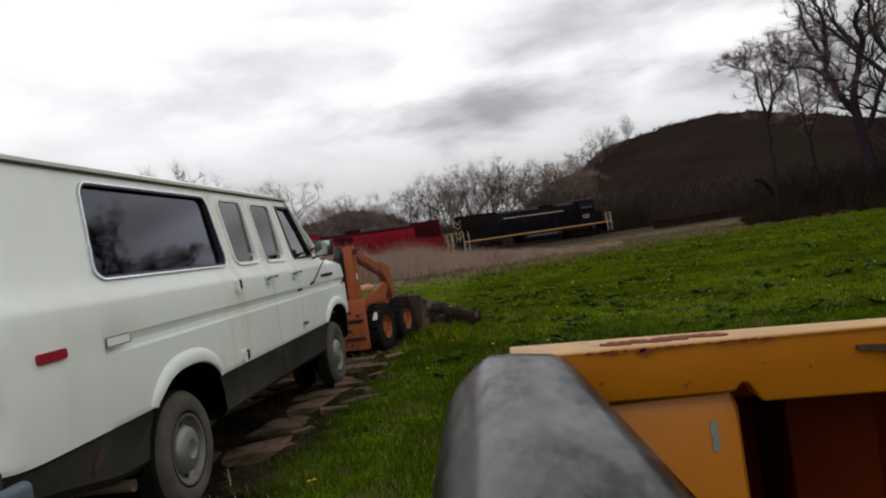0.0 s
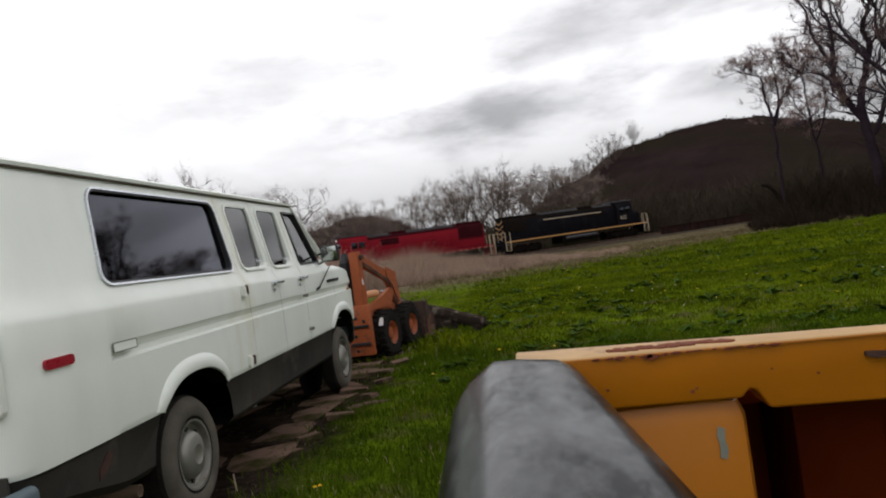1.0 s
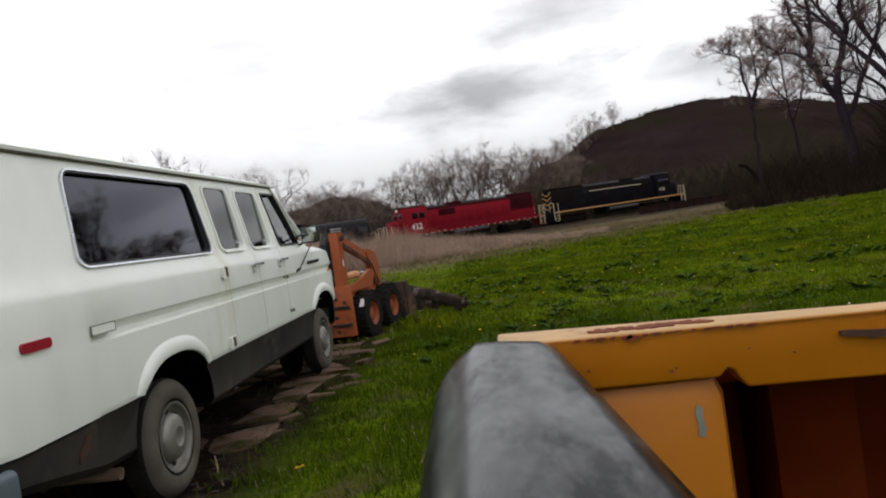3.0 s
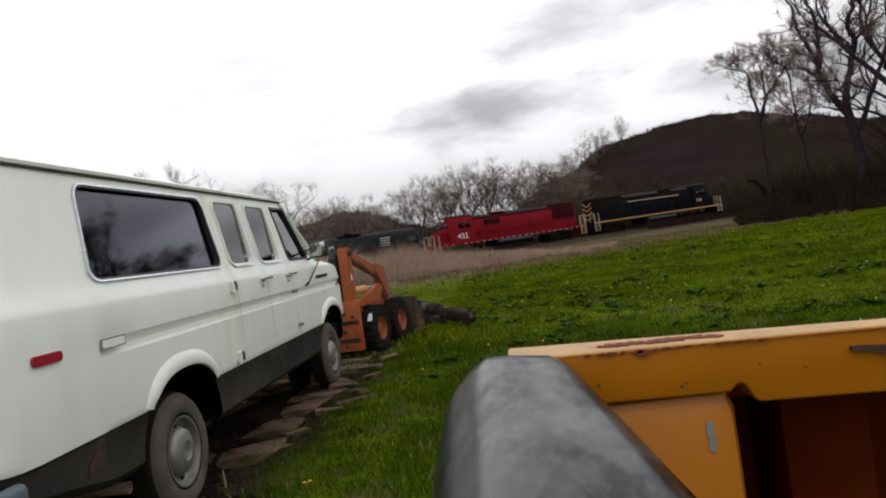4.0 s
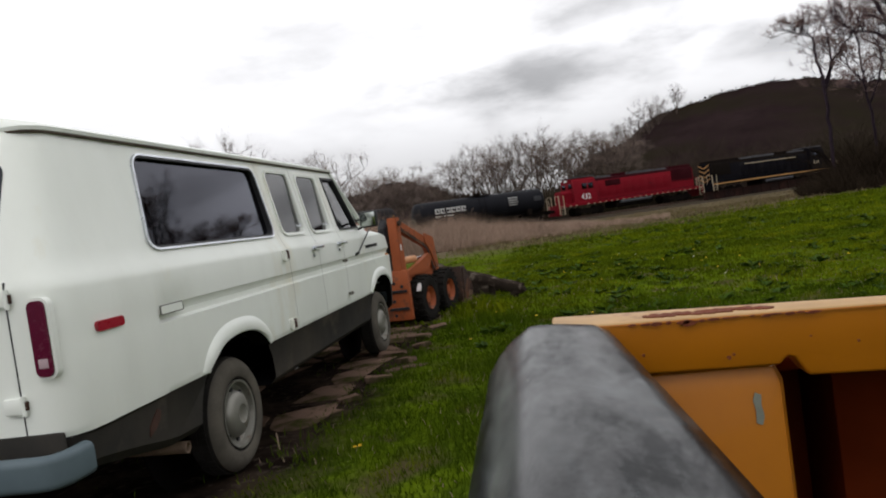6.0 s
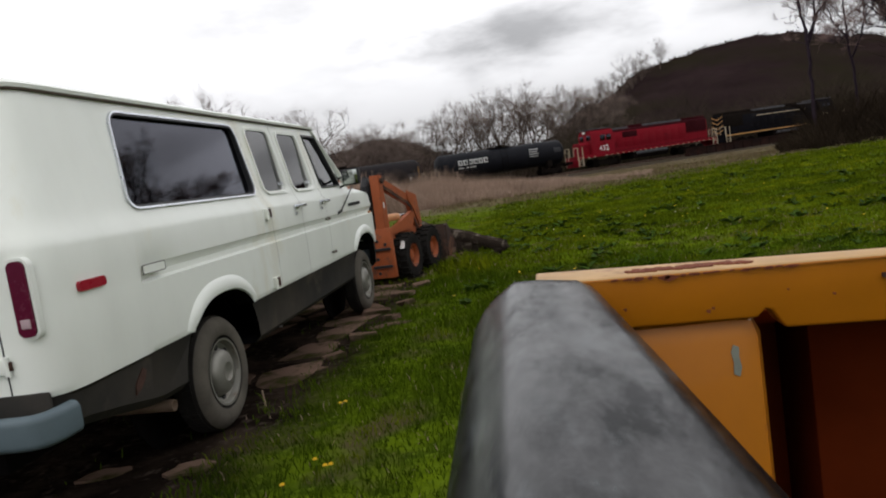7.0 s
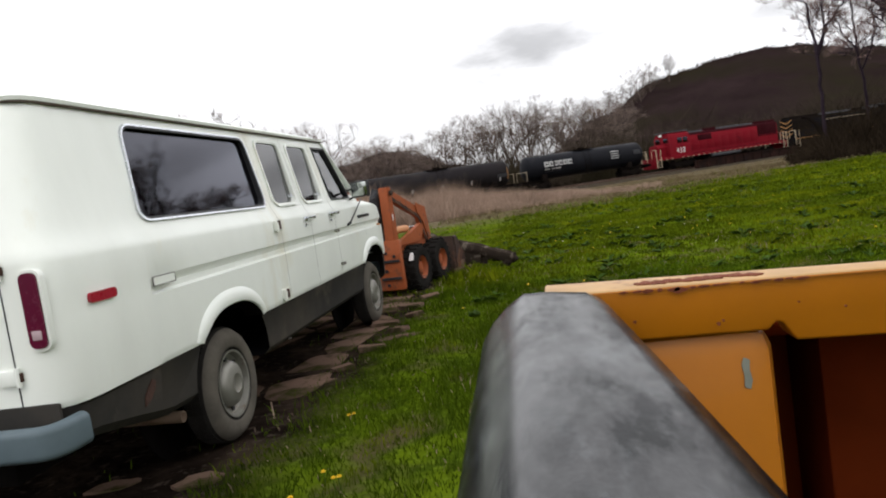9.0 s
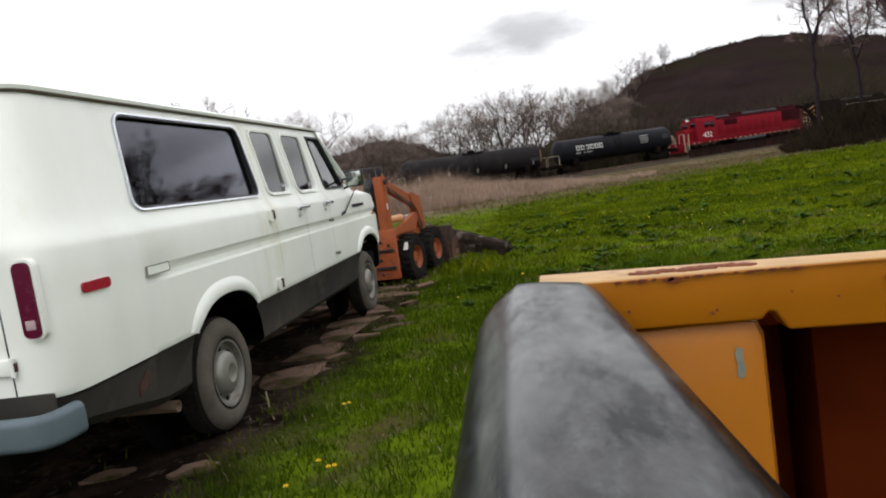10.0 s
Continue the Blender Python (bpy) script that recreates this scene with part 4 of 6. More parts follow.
def make_yellow_machine():
    m = empty("yellow_machine", pose(0, 0, 0), "yellow steel machine body with chipped rusty edges", "machine")
    bm = bmesh.new()
    prism(bm, [(1.90, 1.137), (2.131, 1.130), (2.139, 1.139), (2.146, 1.137), (2.158, 1.116), (2.30, 1.110), (3.30, 1.078), (3.30, 1.196), (2.30, 1.196), (1.90, 1.196)], "y", -3.10, -2.985)
    bmesh.ops.bevel(bm, geom=bm.edges[:], offset=0.0045, segments=3, profile=0.5, affect="EDGES", clamp_overlap=True)
    for v in bm.verts:
        if v.co.z > 1.15:
            v.co.z -= 0.036 * (v.co.x - 1.96)
        # the far edge runs in towards the viewer, the front face is tucked under
        if v.co.y > -3.04:
            v.co.y = -3.022 - 0.095 * (min(v.co.x, 2.3) - 1.9) + (v.co.y + 2.985)
        elif v.co.z < 1.145:
            v.co.y += 0.012
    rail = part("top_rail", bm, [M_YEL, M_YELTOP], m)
    # upward faces take the yellow that has the sky's brightness painted in
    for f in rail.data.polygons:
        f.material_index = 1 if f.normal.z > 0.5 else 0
    bm = bmesh.new()
    box(bm, 1.905, 2.141, -3.082, -2.96, 0.0, 1.136, 0.030, 2)
    post = part("corner_post", bm, M_YEL, m)
    bm = bmesh.new()
    prism(bm, [(2.101, 1.069), (2.107, 1.066), (2.110, 1.076), (2.108, 1.088), (2.109, 1.099), (2.103, 1.102), (2.100, 1.094), (2.102, 1.082)], "y", -3.0832, -3.081)
    part("chip", bm, M_PRIMER, post, "chipped paint down to grey primer")
    bm = bmesh.new()
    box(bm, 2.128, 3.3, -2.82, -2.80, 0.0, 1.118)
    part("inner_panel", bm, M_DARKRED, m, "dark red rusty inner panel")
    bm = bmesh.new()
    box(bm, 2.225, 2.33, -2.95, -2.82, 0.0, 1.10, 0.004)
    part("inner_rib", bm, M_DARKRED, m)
    bm = bmesh.new()
    box(bm, 1.92, 3.30, -3.08, -2.78, 0.0, 0.62, 0.01)
    part("lower_panel", bm, M_YEL, m)
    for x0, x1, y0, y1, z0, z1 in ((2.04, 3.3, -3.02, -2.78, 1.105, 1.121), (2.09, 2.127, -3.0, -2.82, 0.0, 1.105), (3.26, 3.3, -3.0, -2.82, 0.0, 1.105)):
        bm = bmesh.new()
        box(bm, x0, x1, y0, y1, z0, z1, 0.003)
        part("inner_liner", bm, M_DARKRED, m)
    for x, z, r in ((1.992, 1.158, 0.0022), (2.078, 1.146, 0.0026), (2.083, 1.149, 0.0018), (2.16, 1.160, 0.0014), (2.205, 1.15, 0.0016)):
        bm = bmesh.new()
        prism(bm, [(x + math.cos(k * 0.9) * r * (1.2 if k % 2 else 0.7), z + math.sin(k * 0.9) * r * 0.8) for k in range(7)], "y", -3.1012, -3.099)
        part("rust_spot", bm, M_SCAB, rail)
    # long scab of rust on the upper edge
    bm = bmesh.new()
    rnd = random.Random(4)
    for k in range(34):
        x = 2.003 + 0.125 * (k / 34) + rnd.uniform(-0.003, 0.003)
        w = rnd.uniform(0.004, 0.011)
        y = -3.076 + rnd.uniform(-0.006, 0.007)
        prism(bm, [(x + math.cos(a) * w * rnd.uniform(0.6, 1.1), y + math.sin(a) * 0.008 * rnd.uniform(0.6, 1.2)) for a in [j * math.tau / 7 for j in range(7)]], "z", 1.1950 - 0.036 * (x - 1.96), 1.1972 - 0.036 * (x - 1.96))
    part("rust_scab", bm, M_SCAB, rail, "flaking rust patch")
    for k in range(16):
        x = 1.985 + 0.19 * (k / 16) + rnd.uniform(-0.004, 0.004)
        w, h = rnd.uniform(0.003, 0.009), rnd.uniform(0.0008, 0.0022) * (2.0 if 3 < k < 7 else 1.0)
        z = 1.1935 - 0.036 * (x - 1.96) - h * 0.7
        bm = bmesh.new()
        prism(bm, [(x + math.cos(a) * w * rnd.uniform(0.6, 1.1), z + math.sin(a) * h * rnd.uniform(0.6, 1.2)) for a in [j * math.tau / 7 for j in range(7)]], "y", -3.1016, -3.097)
        part("rust_flake", bm, M_SCAB, rail)
    bm = bmesh.new()
    upper = [(2.255 + 0.01 * k, 1.164 - 0.0004 * k + rnd.uniform(-0.0015, 0.0015)) for k in range(14)]
    lower = [(x, z - rnd.uniform(0.004, 0.009)) for x, z in upper[::-1]]
    prism(bm, upper + lower, "y", -3.0975, -3.088)
    part("rubbed_stain", bm, M_RUST, rail, "brown rubbed stain on yellow paint")
    return m


def make_grey_guard():
    """A rounded steel cover that runs back from the machine towards the viewer."""
    bm = bmesh.new()
    rows = []
    for k in range(26):
        f = k / 25
        y = -3.07 - 0.62 * f
        end = max(0.0, 1 - f / 0.10)
        top = 1.203 - 0.012 * end ** 2.0
        left, right = 1.862 + 0.024 * f, 1.9574 + 0.0485 * f - 0.005 * f * f
        k2 = 1 - 0.10 * f
        crown = 0.003
        outline = [(right + 0.010, 0.80), (right + 0.010, top - 0.055), (right + 0.006, top - 0.026), (right - 0.003, top - 0.010), (right - 0.018, top - 0.002),
                   ((left * 2 + right) / 3 + 0.01, top + crown), (left + 0.014, top + 0.004), (left, top - 0.005), (left - 0.011 * k2, top - 0.013), (left - 0.024 * k2, top - 0.026), (left - 0.036 * k2, top - 0.044),
                   (left - 0.046 * k2, top - 0.075), (left - 0.058 * k2, top - 0.11), (left - 0.094 * k2, top - 0.25), (left - 0.12 * k2, 0.80)]
        rows.append([bm.verts.new((x, y, z)) for x, z in outline])
    for p, q in zip(rows, rows[1:]):
        for k in range(len(p)):
            j = (k + 1) % len(p)
            bm.faces.new((p[k], p[j], q[j], q[k]))
    bm.faces.new(rows[0])
    bm.faces.new(rows[-1][::-1])
    bmesh.ops.recalc_face_normals(bm, faces=bm.faces[:])
    g = part("steel_guard", bm, M_GREYBAR, smooth=70)
    tagged(g, "scuffed grey rounded steel guard beside the yellow machine", "machine guard")
    bm = bmesh.new()
    box(bm, 1.84, 1.96, -3.5, -3.12, 0.0, 0.82, 0.01)
    part("guard_leg", bm, M_GREYBAR, g)
    return g


make_yellow_machine()
make_grey_guard()


# ---- skid steer loader, logs, paving ----
M_ORANGE = mat("faded_orange_paint", (0.29, 0.072, 0.022), 0.6, var=0.2, scale=5, stain=(0.10, 0.045, 0.03), stain_at=0.60, stain_scale=5, bump=0.1)
M_PALEOR = mat("pale_orange_cylinder", (0.55, 0.26, 0.12), 0.5, var=0.15, scale=8)
M_DARKRUST = mat("dark_rusty_steel", (0.04, 0.024, 0.018), 0.85, var=0.35, scale=6, stain=(0.14, 0.06, 0.03), stain_at=0.58, bump=0.3)
M_LOG = mat("weathered_log", (0.030, 0.023, 0.018), 0.95, var=0.4, scale=6, bump=1.0, bscale=22, stain=(0.12, 0.10, 0.08), stain_at=0.60, stain_scale=6, spec=0.0)
M_CONC = mat("broken_concrete", (0.160, 0.104, 0.078), 0.95, var=0.25, scale=3, bump=0.5, bscale=40, col2=(0.062, 0.042, 0.029), thr=0.50, soft=0.12, stain=(0.030, 0.030, 0.010), stain_at=0.55, stain_scale=3, rnd=0.22, spec=0.0)
M_LABELW = mat("white_sticker", (0.7, 0.68, 0.66), 0.6, var=0.08, scale=40)


def make_loader():
    m = empty("skid_steer_loader", pose(-0.30, 6.0, 0, 0, 0, -12), "faded orange skid steer loader with its arms lowered", "loader")
    bm = bmesh.new()
    prism(bm, [(-0.68, 0.14), (0.72, 0.14), (0.80, 0.30), (0.72, 0.66), (-0.62, 0.72), (-0.70, 0.5)], "x", -0.30, 0.30)
    part("chassis", bm, M_ORANGE, m)
    bm = bmesh.new()
    box(bm, 0.05, 0.42, -0.75, -0.66, 0.10, 0.76, 0.015)
    rear = part("rear_panel", bm, M_ORANGE, m)
    bm = bmesh.new()
    box(bm, -0.42, 0.04, -0.72, -0.64, 0.10, 0.80, 0.015)
    part("engine_door", bm, M_DARKRUST, m)
    for z in (0.24, 0.47):
        bm = bmesh.new()
        box(bm, 0.12, 0.40, -0.775, -0.75, z, z + 0.035, 0.004)
        part("panel_slot", bm, M_BLACK, rear)
    for x, z in ((0.20, 0.36), (0.22, 0.60), (0.33, 0.55), (0.20, 0.17)):
        bm = bmesh.new()
        tube(bm, (x, -0.765, z), (x, -0.745, z), 0.022, n=8)
        part("bolt", bm, M_BLACK, rear)
    for s in (1, -1):
        bm = bmesh.new()
        prism(bm, [(-0.74, 0.70), (-0.58, 0.70), (-0.60, 1.46), (-0.72, 1.46)], "x", s * 0.23, s * 0.36)
        bmesh.ops.bevel(bm, geom=bm.edges[:], offset=0.008, segments=2, affect="EDGES")
        tower = part("tower", bm, M_ORANGE, m)
        bm = bmesh.new()
        tube(bm, (s * 0.21, -0.66, 1.38), (s * 0.40, -0.66, 1.38), 0.035, n=14)
        part("pivot_pin", bm, M_DARKRUST, tower)
        bm = bmesh.new()
        prism(bm, [(-0.72, 1.33), (-0.62, 1.44), (0.26, 1.15), (0.42, 1.11), (0.54, 0.70), (0.43, 0.66), (0.30, 0.98), (0.18, 1.03)], "x", s * 0.255, s * 0.335)
        bmesh.ops.bevel(bm, geom=bm.edges[:], offset=0.006, segments=1, affect="EDGES")
        arm = part("lift_arm", bm, M_ORANGE, m)
        bm = bmesh.new()
        prism(bm, [(-0.60, 1.285), (-0.58, 1.33), (0.20, 1.045), (0.30, 0.985), (0.44, 0.66), (0.40, 0.66), (0.27, 0.95), (0.17, 1.005)], "x", s * 0.336, s * 0.345)
        part("arm_edge", bm, M_DARKRUST, arm)
        bm = bmesh.new()
        prism(bm, [(0.20, 1.20), (0.52, 1.12), (0.60, 0.70), (0.50, 0.66), (0.36, 0.92), (0.20, 1.06)], "x", s * 0.338, s * 0.356)
        bmesh.ops.bevel(bm, geom=bm.edges[:], offset=0.005, segments=1, affect="EDGES")
        part("elbow_plate", bm, M_ORANGE, arm)
        bm = bmesh.new()
        prism(bm, [(0.43, 0.72), (0.53, 0.72), (0.98, 0.42), (1.12, 0.16), (0.98, 0.16), (0.86, 0.36)], "x", s * 0.265, s * 0.325)
        part("arm_leg", bm, M_ORANGE, arm)
        bm = bmesh.new()
        tube(bm, (s * 0.25, -0.50, 0.87), (s * 0.25, -0.04, 0.86), 0.050, n=14)
        cyl = part("hydraulic_cylinder", bm, M_PALEOR, m, "pale orange hydraulic cylinder")
        bm = bmesh.new()
        tube(bm, (s * 0.25, -0.05, 0.86), (s * 0.25, 0.36, 0.85), 0.020, n=10)
        part("piston_rod", bm, M_CHROME, cyl)
        bm = bmesh.new()
        prism(bm, [(-0.55, 0.66), (0.20, 0.66), (0.36, 0.84), (0.26, 0.90), (-0.15, 0.80), (-0.55, 0.72)], "x", s * 0.30, s * 0.36)
        part("side_plate", bm, M_ORANGE, m)
        for y in (-0.20, 0.60):
            w = empty("wheel", pose(s * 0.51, y, 0.31, 0, 0, 0 if s > 0 else 180), "", "")
            w.parent = m
            bm = bmesh.new()
            lathe(bm, [(-0.22, 0.17), (-0.235, 0.22), (-0.22, 0.285), (-0.19, 0.308), (-0.04, 0.308), (-0.01, 0.285), (0.0, 0.23), (-0.01, 0.17), (-0.04, 0.152), (-0.18, 0.152)], 36)
            tyre = part("tyre", bm, M_TYREDARK, w)
            bm = bmesh.new()
            for k in range(20):
                a = k * math.tau / 20
                box(bm, -0.225, -0.12, -0.022, 0.022, 0.298, 0.326, 0.004, 1, m=Matrix.Rotation(a, 4, "X"))
                box(bm, -0.115, -0.008, -0.022, 0.022, 0.298, 0.326, 0.004, 1, m=Matrix.Rotation(a + 0.157, 4, "X"))
            part("tread", bm, M_TYREDARK, tyre, smooth=0)
            bm = bmesh.new()
            lathe(bm, [(-0.17, 0.14), (-0.02, 0.158), (-0.012, 0.156), (-0.03, 0.142), (-0.07, 0.13), (-0.085, 0.08), (-0.05, 0.07), (-0.045, 0.02)], 28)
            rim = part("rim", bm, M_ORANGE, w, "faded orange wheel rim")
            for k in range(6):
                a = k * math.tau / 6
                bm = bmesh.new()
                tube(bm, (-0.08, math.cos(a) * 0.105, math.sin(a) * 0.105), (-0.062, math.cos(a) * 0.105, math.sin(a) * 0.105), 0.012, n=6)
                part("wheel_nut", bm, M_DARKRUST, rim)
    for y0, y1, z, mt in ((-0.79, -0.78, 0.0, M_LABELW),):
        bm = bmesh.new()
        prism(bm, [(0.425, -0.06), (0.49, -0.055), (0.485, 0.04), (0.465, 0.065), (0.43, 0.05)], "y", -0.004, 0.0)
        bmesh.ops.transform(bm, matrix=pose(0, -0.2 - 0.333 * math.cos(radians(33)), 0.31 + 0.333 * math.sin(radians(33)), -33, 0, 0), verts=bm.verts[:])
        part("paper_label", bm, mt, m, "torn white paper label")
    bm = bmesh.new()
    box(bm, 0.362, 0.367, -0.69, -0.66, 1.02, 1.10)
    part("paper_label", bm, M_LABELW, m)
    # hoses beside the tower
    for k in range(4):
        bm = bmesh.new()
        pts = [Vector((0.16 + 0.02 * k, -0.74 + 0.02 * k, 0.75)), Vector((0.13 + 0.02 * k, -0.80, 1.05)), Vector((0.14 + 0.015 * k, -0.80, 1.32)), Vector((0.20, -0.72, 1.42 - 0.02 * k))]
        for p, q in zip(pts, pts[1:]):
            tube(bm, p, q, 0.018, n=8)
        part("hydraulic_hose", bm, M_BLACK, m)
    bm = bmesh.new()
    lathe(bm, [(0.80, 0.03), (0.82, 0.075), (1.36, 0.075), (1.40, 0.05), (1.46, 0.04)], 16, axis="Z", m=pose(0.12, -0.62, 0))
    part("air_cleaner", bm, M_BLACK, m, "dark cylindrical air cleaner")
    # roll cage and seat hidden for the most part behind the van
    bm = bmesh.new()
    for x in (-0.28,):
        tube(bm, (x, -0.5, 0.7), (x, -0.45, 1.5), 0.03)
    part("cage_post", bm, M_DARKRUST, m)
    bk = bmesh.new()
    prism(bk, [(1.04, 0.05), (1.10, 0.58), (1.16, 0.60), (1.62, 0.06), (1.60, 0.02), (1.06, 0.02)], "x", 0.50, 0.545)
    prism(bk, [(1.04, 0.05), (1.10, 0.58), (1.16, 0.60), (1.62, 0.06), (1.60, 0.02), (1.06, 0.02)], "x", -0.8, -0.76)
    prism(bk, [(1.00, 0.03), (1.06, 0.60), (1.10, 0.60), (1.05, 0.03)], "x", -0.78, 0.52)
    prism(bk, [(1.03, 0.01), (1.64, 0.01), (1.64, 0.035), (1.03, 0.035)], "x", -0.78, 0.52)
    part("bucket", bk, M_DARKRUST, m, "dark rusty bucket")
    return m


make_loader()


def crooked_log(name, a, b, r0, r1, seed, label):
    rnd = random.Random(seed)
    a, b = Vector(a), Vector(b)
    q = (b - a).to_track_quat("Z", "Y").to_matrix()
    bm = bmesh.new()
    rings = []
    for i in range(10):
        f = i / 9
        c = a.lerp(b, f) + Vector((rnd.uniform(-1, 1), rnd.uniform(-1, 1), rnd.uniform(-0.6, 0.6))) * 0.032
        r = r0 + (r1 - r0) * f
        ring = []
        for k in range(10):
            ca, sa = math.cos(k * math.tau / 10 + 0.3), math.sin(k * math.tau / 10 + 0.3)
            ring.append(bm.verts.new(c + q @ Vector((ca, sa, 0)) * r * rnd.uniform(0.84, 1.16) / max(abs(ca), abs(sa)) ** 0.8))
        rings.append(ring)
    for p, s in zip(rings, rings[1:]):
        for k in range(10):
            bm.faces.new((p[k], p[(k + 1) % 10], s[(k + 1) % 10], s[k]))
    bm.faces.new(rings[0][::-1])
    bm.faces.new(rings[-1])
    bmesh.ops.recalc_face_normals(bm, faces=bm.faces[:])
    return tagged(part(name, bm, M_LOG), label, "log")


crooked_log("log", (-0.30, 8.0, 0.60), (1.30, 6.95, 0.13), 0.10, 0.07, 1, "dark weathered log leaning on other logs in grass")
crooked_log("log", (-0.5, 7.8, 0.16), (0.85, 7.35, 0.12), 0.15, 0.13, 2, "thick dark log lying in the grass")
crooked_log("log", (0.1, 8.6, 0.15), (1.2, 7.75, 0.10), 0.12, 0.09, 3, "short dark log lying behind other logs")
crooked_log("log", (1.15, 7.05, 0.05), (1.36, 6.88, 0.16), 0.05, 0.035, 6, "broken stub of a dark log")


def block(name, x, y, z, w, d, h, rz, material, seed, label, category):
    rnd = random.Random(seed)
    bm = bmesh.new()
    box(bm, -w / 2, w / 2, -d / 2, d / 2, 0, h, min(w, d, h) * 0.18, 2)
    for v in bm.verts:
        v.co += Vector((rnd.uniform(-1, 1), rnd.uniform(-1, 1), rnd.uniform(-1, 1))) * 0.012
    o = part(name, bm, material, at=pose(x, y, z, rnd.uniform(-5, 5), rnd.uniform(-5, 5), rz))
    return tagged(o, label, category)


block("stone_block", 0.55, 6.95, 0.0, 0.34, 0.22, 0.10, 20, M_CONC, 3, "pale broken concrete block in the grass", "rubble")
block("stone_block", 0.12, 6.9, 0.0, 0.26, 0.2, 0.10, -15, M_CONC, 4, "pale broken concrete block in the grass", "rubble")
block("stone_block", 0.42, 7.15, 0.0, 0.2, 0.2, 0.20, 40, M_CONC, 5, "small grey stone block by the logs", "rubble")
for k, (x, y, w, d, h, turn) in enumerate(((0.20, 2.25, 0.24, 0.17, 0.05, 15), (0.31, 2.95, 0.18, 0.13, 0.05, -30), (0.08, 3.35, 0.28, 0.18, 0.05, 8), (0.35, 3.65, 0.16, 0.14, 0.06, 50),
                                              (0.20, 4.20, 0.26, 0.20, 0.06, -12), (0.12, 1.60, 0.17, 0.12, 0.04, 35), (0.34, 4.80, 0.22, 0.16, 0.06, 22))):
    block("stone_block", x, y, ground_z(x, y) - 0.012, w, d, h, turn, M_CONC, 30 + k, "broken piece of brown concrete at the grass edge", "rubble")
# the broken slabs of the old drive
def make_paving():
    """Large cracked slabs: a loose grid of uneven plates with narrow gaps, some of them lost to dirt and moss."""
    root = empty("pavement", pose(0, 0, 0), "cracked reddish brown concrete slabs sunk in dirt and moss", "pavement", kind="structure")
    rnd = random.Random(12)
    nx, ny, w, d = 5, 13, 0.46, 0.62
    grid = [[(-1.72 + i * w + rnd.uniform(-0.15, 0.15), -1.35 + j * d + rnd.uniform(-0.2, 0.2) + 0.12 * i) for i in range(nx + 1)] for j in range(ny + 1)]
    for j in range(ny):
        for i in range(nx):
            if rnd.random() < (0.45 if i == nx - 1 else 0.22):
                continue
            corners = [Vector(grid[j][i]), Vector(grid[j][i + 1]), Vector(grid[j + 1][i + 1]), Vector(grid[j + 1][i])]
            mid = sum(corners, Vector((0, 0))) / 4
            if mid.x > 0.30 or mid.x < -1.2 or mid.y < 0.9:
                continue
            pts = []
            shrink = rnd.uniform(0.88, 1.02) if i < nx - 1 else rnd.uniform(0.6, 0.9)
            for p, q in zip(corners, corners[1:] + corners[:1]):
                for f in (0.04, 0.30, 0.55, 0.8):
                    v = p.lerp(q, f) - mid
                    v *= shrink * (1 + rnd.uniform(-0.20, 0.06)) * (0.94 if f < 0.1 else 1)
                    pts.append((v.x, v.y))
            bm = bmesh.new()
            prism(bm, pts, "z", -0.06, rnd.uniform(0.002, 0.006))
            bmesh.ops.bevel(bm, geom=[e for e in bm.edges if all(v.co.z > 0 for v in e.verts)], offset=0.0015, segments=1, affect="EDGES")
            part("slab", bm, M_CONC, root, at=pose(mid.x, mid.y, ground_z(mid.x, mid.y), rnd.uniform(-0.9, 0.9), rnd.uniform(-0.9, 0.9), 0))
    for x, y, rx, ry in ((-0.02, -0.57, 0.12, 0.11), (-0.52, -0.55, 0.16, 0.08), (0.0, 1.27, 0.13, 0.10), (0.36, 2.66, 0.20, 0.10)):
        bm = bmesh.new()
        prism(bm, [(math.cos(k * math.tau / 11) * rx * rnd.uniform(0.7, 1.25), math.sin(k * math.tau / 11) * ry * rnd.uniform(0.7, 1.25)) for k in range(11)], "z", -0.05, 0.006)
        part("slab", bm, M_CONC, root, at=pose(x, y, ground_z(x, y), rnd.uniform(-2, 2), rnd.uniform(-2, 2), 20))
    bm = bmesh.new()
    prism(bm, [(-0.03, -0.012), (0.022, -0.018), (0.032, 0.006), (0.0, 0.018), (-0.026, 0.012)], "z", 0.0, 0.004)
    tagged(part("litter", bm, M_LABELW, at=pose(-0.89, 3.07, 0.03, 6, -8, 30)), "small scrap of white paper on the drive", "litter")
    bm = bmesh.new()
    tube(bm, (0.03, 0.34, 0.015), (0.17, 0.06, 0.05), 0.006, 0.004, n=6)
    tube(bm, (0.03, 0.34, 0.015), (-0.05, 0.5, 0.10), 0.006, 0.004, n=6)
    tagged(part("stick", bm, M_STRAW), "thin dry stick lying beside a van wheel", "stick")


make_paving()


# ---- train ----
M_LBLACK = mat("black_locomotive_paint", (0.005, 0.0046, 0.0062), 0.8, var=0.3, scale=0.8, stain=(0.014, 0.013, 0.014), stain_at=0.62, stain_scale=0.9, spec=0.04)
M_LRED = mat("faded_red_paint", (0.15, 0.004, 0.010), 0.7, spec=0.08, var=0.14, scale=0.5, stain=(0.04, 0.004, 0.007), stain_at=0.63, stain_scale=0.35)
M_LREDD = mat("sooty_red_paint", (0.028, 0.003, 0.005), 0.8, spec=0.05, var=0.3, scale=0.8)
M_GOLD = mat("dull_gold_stripe", (0.34, 0.18, 0.06), 0.6, var=0.15, scale=3)
M_CREAM = mat("cream_handrail", (0.38, 0.31, 0.22), 0.6, var=0.15, scale=6)
